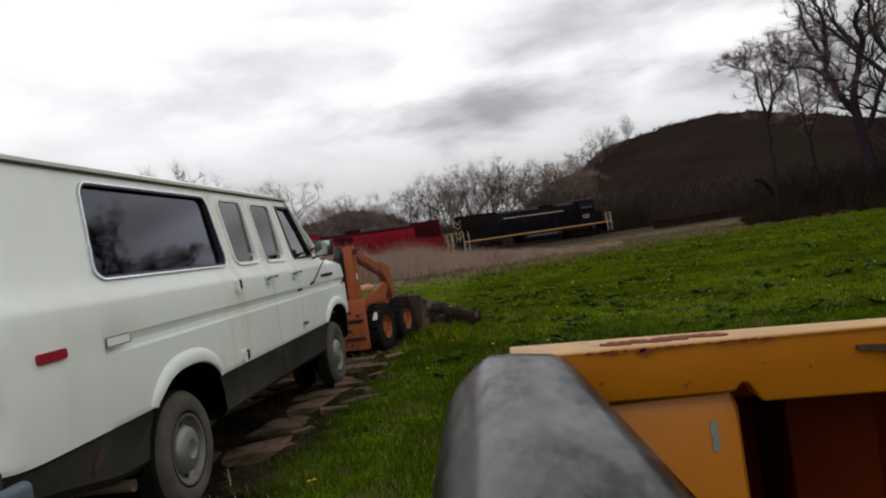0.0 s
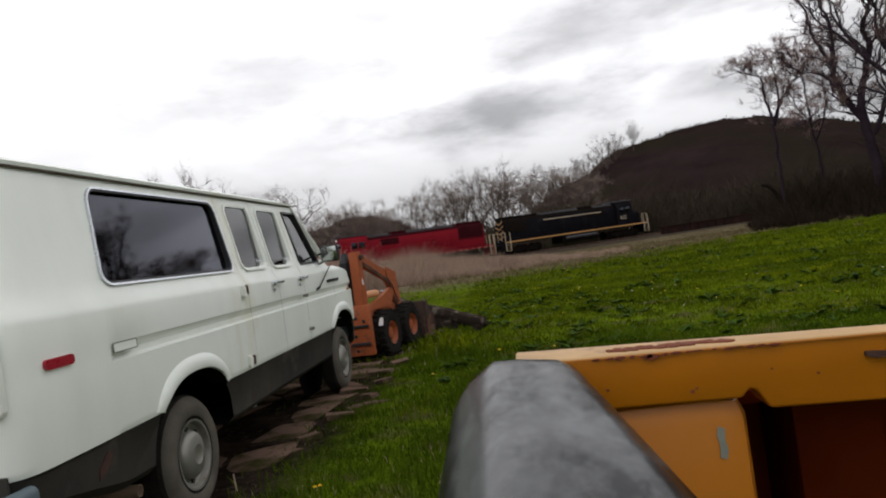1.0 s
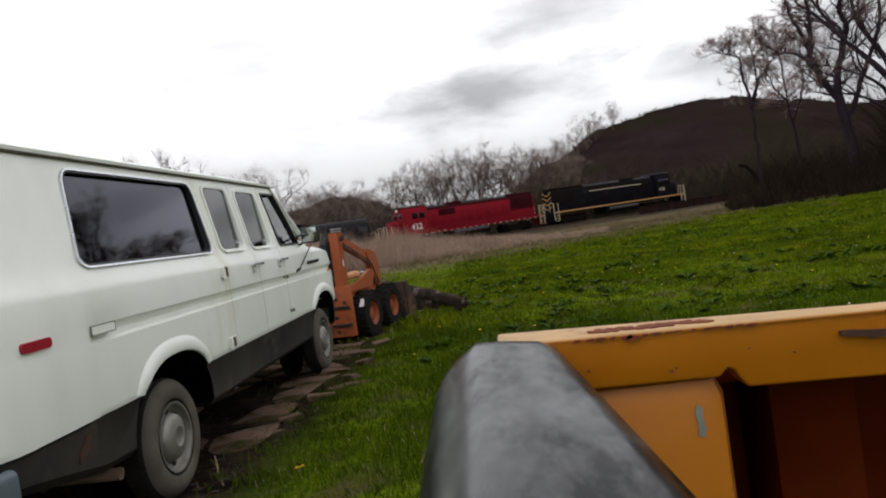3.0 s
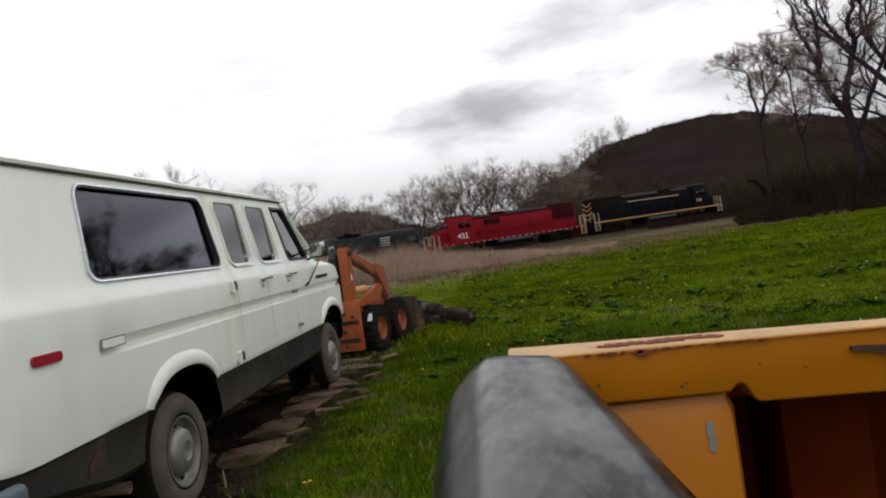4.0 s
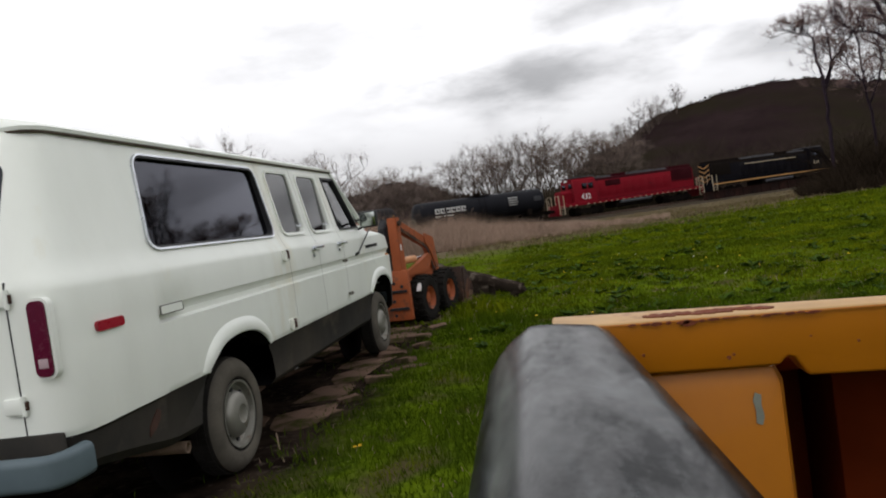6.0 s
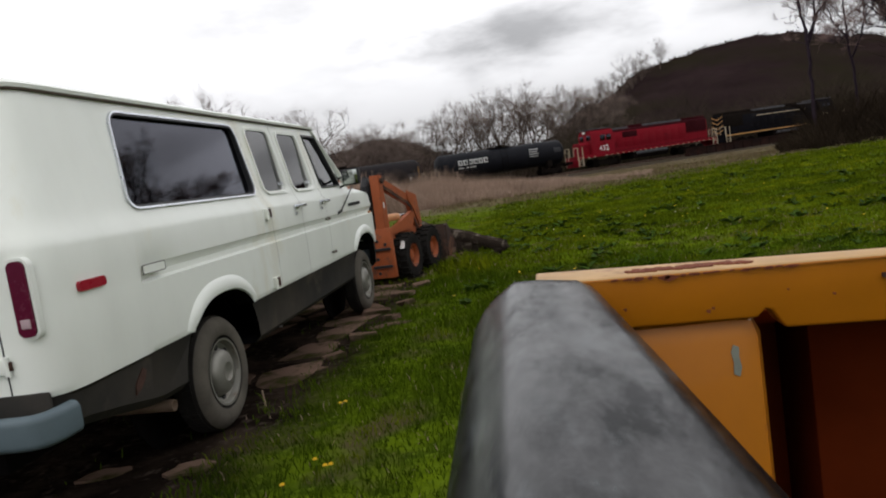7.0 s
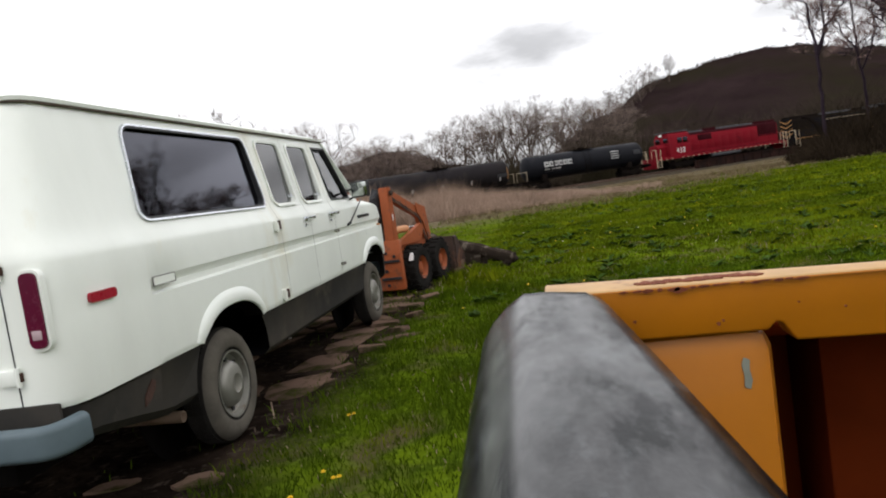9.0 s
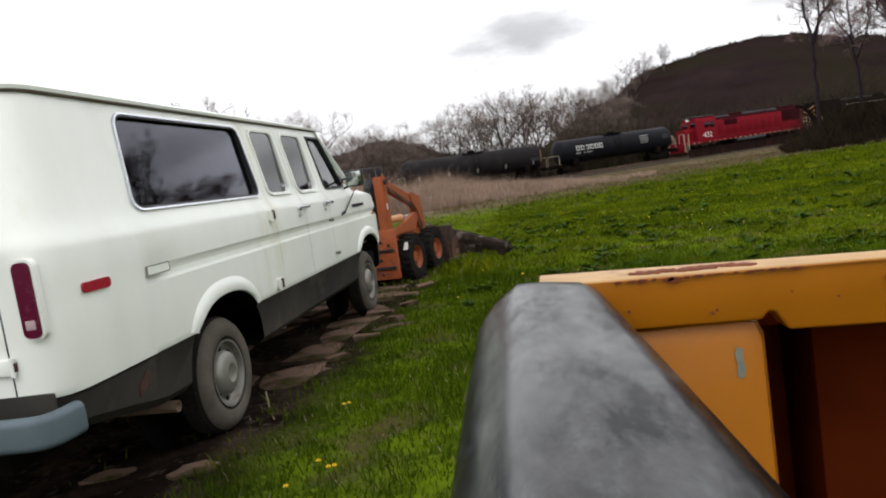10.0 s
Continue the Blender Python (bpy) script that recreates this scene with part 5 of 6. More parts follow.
M_ROOF = mat("grey_sooty_roof", (0.05, 0.05, 0.055), 0.7, var=0.3, scale=1.5)
M_TRUCK = mat("grimy_running_gear", (0.010, 0.008, 0.007), 0.9, var=0.35, scale=3, spec=0.0)
M_TANKP = mat("black_tank_paint", (0.0065, 0.0070, 0.0095), 0.6, spec=0.09, var=0.25, scale=0.7, stain=(0.014, 0.014, 0.016), stain_at=0.62, stain_scale=0.6)
M_TANKOLD = mat("grimy_tank_paint", (0.013, 0.011, 0.012), 0.75, spec=0.1, var=0.3, scale=0.7, stain=(0.025, 0.021, 0.018), stain_at=0.6, stain_scale=0.6)
M_MARKW = mat("white_marking", (0.62, 0.62, 0.60), 0.6, var=0.1, scale=4)
M_CABGLASS = glass_mat("cab_glass", (0.10, 0.11, 0.12))


def text_part(name, body, size, material, parent, m, label=""):
    c = bpy.data.curves.new(name, "FONT")
    c.body, c.size, c.extrude, c.align_x, c.align_y = body, size, 0.006, "CENTER", "CENTER"
    o = new("text_tmp", c)
    me = bpy.data.meshes.new_from_object(o.evaluated_get(bpy.context.evaluated_depsgraph_get()))
    bpy.data.objects.remove(o)
    bpy.data.curves.remove(c)
    me.materials.clear()
    me.materials.append(material)
    ob = new(name, me)
    ob.parent = parent
    ob.matrix_basis = m
    if label:
        ob["label"] = label
    return ob


def add_truck(parent, x, axles, r):
    t = empty("truck", pose(x, 0, 0), "", "")
    t.parent = parent
    span = axles[-1] - axles[0]
    for s in (1, -1):
        bm = bmesh.new()
        pts = [(axles[0] - 0.35, r + 0.12), (axles[0] - 0.3, r - 0.15), (axles[0] + 0.3, r - 0.15), (axles[0] + 0.55, r - 0.28), (axles[-1] - 0.55, r - 0.28), (axles[-1] - 0.3, r - 0.15), (axles[-1] + 0.3, r - 0.15), (axles[-1] + 0.35, r + 0.12), (axles[-1] - 0.4, r + 0.3), (axles[0] + 0.4, r + 0.3)]
        prism(bm, pts, "y", s * 0.98, s * 1.14)
        part("side_frame", bm, M_TRUCK, t)
        for a in axles:
            bm = bmesh.new()
            box(bm, a - 0.16, a + 0.16, min(s * 1.1, s * 1.26), max(s * 1.1, s * 1.26), r - 0.16, r + 0.18, 0.03)
            part("axle_box", bm, M_TRUCK, t)
    for a in axles:
        bm = bmesh.new()
        for s in (0.70, -0.70):
            lathe(bm, [(s - 0.07, r), (s + 0.07, r), (s + 0.07, r - 0.10), (s + 0.03, r - 0.12), (s + 0.03, 0.1), (s - 0.05, 0.1), (s - 0.05, r - 0.1)], 24, axis="Y")
        tube(bm, (0, -0.95, 0), (0, 0.95, 0), 0.09)
        part("wheel_set", bm, M_TRUCK, t, at=pose(a, 0, r))
    return t


def rail_bar(parent, pts, r, material, name="handrail"):
    bm = bmesh.new()
    for p, q in zip(pts, pts[1:]):
        tube(bm, p, q, r, n=6)
    return part(name, bm, material, parent)


def make_loco(name, label, main, stripe, rails, number, cab_front, soot):
    """A hood locomotive 19.2 m long; +x is the way it goes. cab_front: whether the cab leads."""
    e = empty(name, on_matrix(0, 0, RAIL_Z), label, "locomotive", "train")
    f = 1 if cab_front else -1
    # the black engine has the longer hood, the red one the longer cab and nose
    hood_more, end_more, nose_more = (1.5, 0.75, 0.0) if cab_front else (0.0, 0.0, 0.75)

    def X(v):
        return f * (v - end_more if v < -8.5 else v - hood_more if v < -5.25 else v + nose_more if v > 6.95 else v)
    def bx(n_, x0, x1, y0, y1, z0, z1, mt, b=0.05, parent=e, lab=""):
        bm = bmesh.new()
        box(bm, min(X(x0), X(x1)), max(X(x0), X(x1)), y0, y1, z0, z1, b)
        return part(n_, bm, mt, parent, lab)
    bx("frame_sill", -9.2, 9.2, -1.52, 1.52, 1.22, 1.55, main, 0.03)
    if stripe:
        for s in (1, -1):
            bx("stripe", -9.15, 9.15, s * 1.525 - 0.01, s * 1.525 + 0.01, 1.36, 1.52, stripe, 0.0, lab="dull gold stripe along the sill")
    else:
        for s in (1, -1):
            for k in range(24):
                bx("stripe_dash", -9.0 + k * 0.76, -8.72 + k * 0.76, s * 1.525 - 0.01, s * 1.525 + 0.01, 1.24, 1.31, M_CREAM, 0.0)
    # long hood, with a raised roof fan housing
    bm = bmesh.new()
    prism(bm, [(-0.98, 1.55), (-0.98, 3.75), (-0.80, 4.02), (-0.4, 4.12), (0.4, 4.12), (0.80, 4.02), (0.98, 3.75), (0.98, 1.55)], "x", min(X(-8.35), X(5.1)), max(X(-8.35), X(5.1)))
    hood = part("long_hood", bm, [main, soot], e)
    for p in hood.data.polygons:
        p.material_index = 1 if p.center.z > 3.8 and abs(p.normal.x) < 0.5 else 0
    for x0, x1, h, mt in ((-8.3, -5.2, 0.20, soot), (-4.9, -3.2, 0.13, M_ROOF), (-2.9, 0.2, 0.16, M_ROOF), (0.6, 2.2, 0.24, soot), (2.6, 4.9, 0.12, M_ROOF)):
        bx("roof_hatch", x0, x1, -0.72, 0.72, 4.02, 4.12 + h, mt, 0.04, hood)
    # radiator and access doors
    for s in (1, -1):
        bx("radiator_grille", -8.25, -5.3, s * 0.985 - 0.02, s * 0.985 + 0.02, 2.45, 3.85, soot, 0.01, hood)
        for k in range(9):
            bx("access_door", -5.2 + k * 1.08, -4.2 + k * 1.08, s * 0.98 - 0.025, s * 0.98 + 0.025, 1.95, 3.35, main, 0.015, hood)
        bx("intake_grille", 1.6, 3.6, s * 0.985 - 0.03, s * 0.985 + 0.03, 3.0, 3.68, soot, 0.01, hood)
        bx("walkway_step", -8.3, 5.0, min(s * 1.0, s * 1.45), max(s * 1.0, s * 1.45), 1.55, 1.60, M_TRUCK, 0.0, e)
    if number == "430":
        for s in (1, -1):
            bx("hood_band", -4.6, 3.2, s * 1.01 - 0.01, s * 1.01 + 0.01, 3.38, 3.48, M_CREAM, 0.0, hood, "thin pale band on the hood")
    # cab
    bm = bmesh.new()
    prism(bm, [(-1.5, 1.55), (-1.5, 3.7), (-1.25, 4.18), (-0.6, 4.42), (0.6, 4.42), (1.25, 4.18), (1.5, 3.7), (1.5, 1.55)], "x", min(X(5.1), X(7.25)), max(X(5.1), X(7.25)))
    cab = part("cab", bm, main, e)
    bx("cab_roof", 4.95, 7.45, -1.1, 1.1, 4.36, 4.47, M_ROOF, 0.04, cab, "sunlit grey cab roof")
    for s in (1, -1):
        for a, b in ((5.45, 6.1), (6.25, 6.9)):
            bx("cab_window", a, b, s * 1.5 - 0.02, s * 1.5 + 0.02, 3.0, 3.65, M_CABGLASS, 0.01, cab)
        bx("windscreen", 7.24, 7.28, min(s * 0.35, s * 1.2), max(s * 0.35, s * 1.2), 3.2, 3.75, M_CABGLASS, 0.01, cab)
        text_part("road_number", number, 0.85 if number == "432" else 0.62, M_MARKW if number == "432" else M_CREAM, cab, pose(X(6.5) if number == "432" else X(5.85), s * 1.506, 2.12 if number == "432" else 2.4, 90, 0, 0 if s < 0 else 180), "painted road number")
    # short hood (nose)
    bm = bmesh.new()
    prism(bm, [(-0.95, 1.55), (-0.95, 2.75), (-0.6, 3.05), (0.6, 3.05), (0.95, 2.75), (0.95, 1.55)], "x", min(X(7.2), X(8.5)), max(X(7.2), X(8.5)))
    part("short_hood", bm, main, e)
    bx("headlamp", 7.3, 7.4, -0.3, 0.3, 4.0, 4.25, M_MARKW, 0.03, cab)
    # fuel tank, pilots, couplers
    bm = bmesh.new()
    prism(bm, rounded(-1.35, 1.35, 0.42, 1.2, 0.25), "x", -2.6, 2.2)
    part("fuel_tank", bm, M_TRUCK, e)
    for s in (1, -1):
        bm = bmesh.new()
        tube(bm, (-2.2, s * 1.5, 1.0), (1.9, s * 1.5, 1.0), 0.16, n=12)
        part("air_reservoir", bm, M_ROOF, e, "dull grey air reservoir")
        bx("pilot_plate", s * 9.05, s * 9.25, -1.45, 1.45, 0.35, 1.25, main, 0.02)
        bx("coupler", s * 9.2, s * 9.95, -0.18, 0.18, 0.78, 1.08, M_TRUCK, 0.05)
        for side in (1, -1):
            for k in range(4):
                bm = bmesh.new()
                xs = X(s * 8.95)
                box(bm, xs - 0.28, xs + 0.28, min(side * 1.3, side * 1.56), max(side * 1.3, side * 1.56), 0.45 + k * 0.30, 0.49 + k * 0.30)
                part("step", bm, rails, e)
            for dx in (-0.3, 0.3):
                rail_bar(e, [(X(s * 8.95) + dx, side * 1.55, 0.45), (X(s * 8.95) + dx, side * 1.55, 2.55)], 0.045, rails, "grab_rail")
    for side in (1, -1):
        rail_bar(e, [(X(-8.6), side * 1.45, 2.55), (X(5.0), side * 1.45, 2.55)], 0.025, main if not stripe else M_TRUCK)
        for k in range(8):
            rail_bar(e, [(X(-8.4 + k * 1.9), side * 1.45, 1.55), (X(-8.4 + k * 1.9), side * 1.45, 2.55)], 0.02, main if not stripe else M_TRUCK, "handrail_post")
    for s in (1, -1):
        rail_bar(e, [(X(s * 9.2), -1.4, 2.55), (X(s * 9.2), -0.5, 2.55), (X(s * 9.2), -0.5, 1.55)], 0.035, rails)
        rail_bar(e, [(X(s * 9.2), 1.4, 2.55), (X(s * 9.2), 0.5, 2.55), (X(s * 9.2), 0.5, 1.55)], 0.035, rails)
        rail_bar(e, [(X(s * 9.2), -1.4, 1.55), (X(s * 9.2), -1.4, 2.55)], 0.035, rails)
    # slanting warning bars on the end of the black engine's hood
    if stripe:
        for k in range(4):
            z = 1.75 + k * 0.55
            for s in (1, -1):
                bm = bmesh.new()
                prism(bm, [(0.0, z), (0.0, z + 0.13), (s * 0.97, z + 0.53), (s * 0.97, z + 0.40)], "x", X(-8.37), X(-8.352))
                part("warning_stripe", bm, M_GOLD, hood)
    for x in (-5.9, 5.9):
        add_truck(e, X(x), (-1.75, 0.0, 1.75) if stripe else (-1.4, 1.4), 0.51)
    e.scale = (1.06, 1.06, 1.06)
    return e


def make_tank(name, label, paint, lettered, length):
    e = empty(name, on_matrix(0, 0, RAIL_Z), label, "tank car", "train")
    h = length / 2
    R, zc = 1.45, 2.62
    bm = bmesh.new()
    prof = [(-h + 0.02, 0.05), (-h + 0.10, 0.75), (-h + 0.25, 1.15), (-h + 0.50, R - 0.05), (-h + 0.65, R)] + [(-h + 0.65 + (length - 1.3) * k / 5, R) for k in range(1, 6)] + [(h - 0.50, R - 0.05), (h - 0.25, 1.15), (h - 0.10, 0.75), (h - 0.02, 0.05)]
    lathe(bm, prof, 40, m=pose(0, 0, zc))
    shell = part("tank_shell", bm, paint, e)
    for x in (-h * 0.55, -h * 0.18, h * 0.18, h * 0.55):
        bm = bmesh.new()
        lathe(bm, [(x - 0.06, R + 0.005), (x - 0.06, R + 0.02), (x + 0.06, R + 0.02), (x + 0.06, R + 0.005)], 40, m=pose(0, 0, zc))
        part("shell_band", bm, paint, shell)
    bm = bmesh.new()
    lathe(bm, [(0, 0.42), (0.3, 0.42), (0.34, 0.38), (0.34, 0.05)], 20, axis="Z", m=pose(0.0, 0, zc + R - 0.06))
    part("valve_dome", bm, M_TRUCK, shell)
    bm = bmesh.new()
    box(bm, -1.3, 1.3, -0.75, 0.75, zc + R + 0.02, zc + R + 0.08)
    for x in (-1.25, -0.6, 0.6, 1.25):
        for y in (-0.72, 0.72):
            tube(bm, (x, y, zc + R), (x, y, zc + R + 0.45), 0.02, n=5)
    part("top_platform", bm, M_TRUCK, shell)
    for s in (1, -1):
        bm = bmesh.new()
        box(bm, min(s * (h - 3.2), s * (h + 0.15)), max(s * (h - 3.2), s * (h + 0.15)), -0.35, 0.35, 0.85, 1.18, 0.02)
        box(bm, min(s * (h - 0.1), s * (h + 0.2)), max(s * (h - 0.1), s * (h + 0.2)), -1.45, 1.45, 0.95, 1.2, 0.02)
        part("stub_sill", bm, M_TRUCK, e)
        bm = bmesh.new()
        box(bm, min(s * (h + 0.15), s * (h + 0.85)), max(s * (h + 0.15), s * (h + 0.85)), -0.17, 0.17, 0.75, 1.05, 0.04)
        part("coupler", bm, M_TRUCK, e)
        bm = bmesh.new()
        box(bm, min(s * (h - 2.6), s * (h - 2.0)), max(s * (h - 2.6), s * (h - 2.0)), -1.3, 1.3, 1.0, 1.75, 0.03)
        part("saddle", bm, M_TRUCK, e)
        rail_bar(e, [(s * (h + 0.1), -1.45, 1.2), (s * (h + 0.1), -1.45, 2.3), (s * (h + 0.1), 1.45, 2.3), (s * (h + 0.1), 1.45, 1.2)], 0.03, M_CREAM, "end_rail")
        add_truck(e, s * (h - 1.9), (-0.89, 0.89), 0.46)
    for side in (-1,):
        for x in (-0.35, 0.35):
            rail_bar(e, [(x, side * 1.5, 0.9), (x, side * 1.5, 2.9), (x, side * 1.1, 3.9)], 0.025, M_TRUCK, "ladder_rail")
        for k in range(7):
            rail_bar(e, [(-0.35, side * 1.5, 1.0 + k * 0.3), (0.35, side * 1.5, 1.0 + k * 0.3)], 0.018, M_TRUCK, "ladder_rung")

    def mark(n_, x0, x1, z0, z1, mt, lab=""):
        """A painted patch that follows the shell's curve."""
        bm = bmesh.new()
        rows = []
        for k in range(4):
            z = z0 + (z1 - z0) * k / 3
            y = -math.sqrt(max(0.0, (R + 0.012) ** 2 - (z - zc) ** 2))
            rows.append([bm.verts.new((x, y, z)) for x in (x0, x1)])
        for p, q in zip(rows, rows[1:]):
            bm.faces.new((p[0], p[1], q[1], q[0]))
        bmesh.ops.solidify(bm, geom=bm.faces[:], thickness=0.006)
        part(n_, bm, mt, shell, lab)
    if lettered:
        # six bold white blocks stand where the owner's mark is painted
        for k in range(6):
            x = -h + 2.35 + k * 0.63
            mark("owner_mark", x, x + 0.52, 2.58, 2.72, M_MARKW)
            mark("owner_mark", x, x + 0.52, 3.02, 3.16, M_MARKW)
            mark("owner_mark", x, x + 0.17, 2.58, 3.16, M_MARKW)
            mark("owner_mark", x + 0.38, x + 0.52, 2.85 if k % 2 else 2.58, 3.16, M_MARKW)
        mark("number_bar", -h + 2.3, -h + 3.0, 2.22, 2.36, M_MARKW)
        mark("number_bar", -h + 3.3, -h + 4.5, 2.22, 2.36, M_MARKW)
        mark("number_bar", -h + 2.4, -h + 4.6, 1.98, 2.07, M_ROOF)
        for k in range(4):
            mark("data_bar", 3.2, 4.5 - 0.2 * (k % 2), 3.25 - k * 0.27, 3.34 - k * 0.27, M_MARKW)
        mark("placard", h - 1.7, h - 0.75, 2.6, 3.15, M_ROOF, "dark grey notice plate")
    else:
        for k in range(5):
            x = -h + 1.6 + k * (length - 3.2) / 4
            mark("reflector", x, x + 0.13, 1.75, 2.2, M_MARKW, "small white reflector strip")
        mark("placard", h - 1.9, h - 0.6, 2.15, 2.55, M_ROOF, "grey notice plate")
        mark("end_band", h - 0.62, h - 0.5, 1.9, 3.2, M_GOLD)
    return e


TRAIN = (
    (make_loco("locomotive", "black six axle diesel locomotive with gold stripe, leading train", M_LBLACK, M_GOLD, M_CREAM, "430", True, M_TRUCK), 27.95),
    (make_loco("locomotive", "faded red diesel locomotive with sooty roof, second in train", M_LRED, None, M_CREAM, "432", False, M_LREDD), 6.1),
    (make_tank("tank_car", "glossy black railway tank car with white lettering blocks", M_TANKP, True, 16.3), -14.0),
    (make_tank("tank_car", "grimy black railway tank car with white reflectors", M_TANKOLD, False, 17.4), -32.75),
    (make_tank("tank_car", "grimy black railway tank car at the rear of the view", M_TANKOLD, False, 17.4), -52.1),
    (make_tank("tank_car", "grimy black railway tank car following the others", M_TANKOLD, False, 17.4), -71.4),
)


# ---- trees ----
def grow_tree(seed, height, spread, levels, twig_n, fork=0.33, lean=0.0, trunk_r=None, upright=0.75, guide=None):
    """A leafless tree: the limbs as tapered tubes, the outer twigs as fine slivers. Returns two meshes' data."""
    rnd = random.Random(seed)
    lv, lf, tv, tf = [], [], [], []

    def limb(p, d, length, r, depth):
        n_, pts = (5 if depth < 2 else 3), 4
        rings, q, dirn = [], p.copy(), d.copy()
        sides = 7 if depth == 0 else 5 if depth < 3 else 3
        for i in range(pts + 1):
            f = i / pts
            rr = r * (1 - 0.42 * f)
            u = dirn.orthogonal().normalized()
            w = dirn.cross(u)
            ring = []
            for k in range(sides):
                a = k * math.tau / sides
                ring.append(len(lv))
                v = q + (u * math.cos(a) + w * math.sin(a)) * rr
                lv.append((v.x, v.y, v.z))
            rings.append(ring)
            if i < pts:
                dirn = (dirn + Vector((rnd.gauss(0, 1), rnd.gauss(0, 1), rnd.gauss(0, 0.6) + 0.10)) * (0.035 if depth == 0 else 0.10 + 0.05 * depth)).normalized()
                q = q + dirn * (length / pts)
        for a, b in zip(rings, rings[1:]):
            for k in range(sides):
                j = (k + 1) % sides
                lf.append((a[k], a[j], b[j], b[k]))
        return q, dirn

    def sprig(p, d, length):
        u = d.orthogonal().normalized() * rnd.uniform(0.0035, 0.007) * (0.055 if height < 13.3 else 0.05) * 20
        q, dd = p, d
        for _ in range(2):
            dd = (dd + Vector((rnd.gauss(0, 1), rnd.gauss(0, 1), rnd.gauss(0.1, 0.7))) * 0.35).normalized()
            e = q + dd * length * 0.5
            b = len(tv)
            tv.extend([tuple(q - u), tuple(q + u), tuple(e + u * 0.5), tuple(e - u * 0.5)])
            tf.append((b, b + 1, b + 2, b + 3))
            q, u = e, u * 0.6

    def branch(p, d, length, r, depth):
        q, dirn = limb(p, d, length, r, depth)
        if depth >= levels:
            for _ in range(twig_n):
                f = rnd.uniform(0.1, 1)
                at = p.lerp(q, f)
                dd = (dirn + Vector((rnd.gauss(0, 1), rnd.gauss(0, 1), rnd.gauss(0.15, 0.8))) * 0.75).normalized()
                sprig(at, dd, length * rnd.uniform(0.7, 1.7))
            return
        n_ = rnd.choice((2, 3, 3)) if depth else rnd.choice((3, 4))
        a0 = rnd.uniform(0, math.tau)
        for k in range(n_):
            a = a0 + k * math.tau / n_ + rnd.uniform(-0.5, 0.5)
            side = Vector((math.cos(a), math.sin(a), 0)) * spread * rnd.uniform(0.6, 1.25)
            dd = (dirn * upright + side + Vector((0, 0, 0.30))).normalized()
            branch(q, dd, length * rnd.uniform(0.60, 0.82), r * 0.60, depth + 1)
        if depth < 3 and (depth or fork < 0.35):
            for _ in range(2):
                a = rnd.uniform(0, math.tau)
                dd = (dirn * 0.35 + Vector((math.cos(a), math.sin(a), 0.25))).normalized()
                branch(p.lerp(q, rnd.uniform(0.45, 0.9)), dd, length * rnd.uniform(0.4, 0.6), r * 0.34, min(levels, depth + 2))

    if guide:
        # main limbs that bend through a few chosen points, with free branches along them
        for r, pts in guide:
            pts = [Vector((u, rnd.uniform(-0.5, 0.5) * (i > 1), z)) for i, (u, z) in enumerate(pts)]
            n_ = 6 * (len(pts) - 1)
            path = []
            for k in range(n_ + 1):
                i = min(k // 6, len(pts) - 2)
                a, b = pts[i], pts[i + 1]
                f = k / 6 - i
                h0 = (pts[i + 1] - pts[max(0, i - 1)]) * 0.5
                h1 = (pts[min(len(pts) - 1, i + 2)] - pts[i]) * 0.5
                path.append(a * (1 - f) ** 2 * (1 + 2 * f) + b * f * f * (3 - 2 * f) + h0 * f * (1 - f) ** 2 - h1 * f * f * (1 - f) + Vector((rnd.gauss(0, 0.035), rnd.gauss(0, 0.035), 0)))
            rings = []
            for k, p in enumerate(path):
                rr = r * (1 - 0.78 * k / n_)
                rings.append([len(lv) + q for q in range(6)])
                for q in range(6):
                    lv.append((p.x + math.cos(q * math.tau / 6) * rr, p.y + math.sin(q * math.tau / 6) * rr, p.z))
            for a, b in zip(rings, rings[1:]):
                for k in range(6):
                    lf.append((a[k], a[(k + 1) % 6], b[(k + 1) % 6], b[k]))
            for k in range(3, n_ + 1):
                if path[k].z < height * fork or rnd.random() < 0.15:
                    continue
                along = (path[k] - path[k - 1]).normalized()
                for _ in range(2 if k < n_ else 4):
                    a = rnd.uniform(0, math.tau)
                    dd = (along * 0.55 + Vector((math.cos(a), math.sin(a) * 0.8, 0.25))).normalized()
                    branch(path[k], dd, rnd.uniform(0.5, 1.05), max(0.022, r * 0.22), levels - 2)
        return lv, lf, tv, tf
    first = height * fork
    branch(Vector((0, 0, -0.2)), Vector((lean, 0, 1)).normalized(), first, trunk_r or height * 0.0125, 0)
    top = max(v[2] for v in lv)
    k = height / max(top, 0.1)
    scale = lambda vs: [(x * k, y * k, z * k) for x, y, z in vs]
    return scale(lv), lf, scale(tv), tf


def make_tree(name, at, label, twig_mat, *args, **kw):
    lv, lf, tv, tf = grow_tree(*args, **kw)
    e = empty(name, at, label, "tree", "trees")
    t = new("trunk", soup("trunk", lv, lf, M_BARK if twig_mat is M_BUD else M_BARKFAR, True))
    t.parent = e
    c = new("crown", soup("crown", tv, tf, twig_mat))
    c.parent = e
    return e


def at_bearing(az, d):
    return EYE.x + d * math.sin(radians(az)), EYE.y + d * math.cos(radians(az))


def tree_pose(az, d, turn, z=None):
    x, y = at_bearing(az, d)
    return pose(x, y, ground_z(x, y) - 0.1 if z is None else z, 0, 0, turn)


KINDS = []
for seed, hgt, spr, fork in ((11, 14.5, 0.72, 0.24), (23, 16.5, 0.66, 0.24), (37, 18.5, 0.68, 0.24), (41, 11.8, 0.75, 0.22), (53, 8.0, 0.75, 0.22)):
    KINDS.append((seed, hgt, spr, fork))
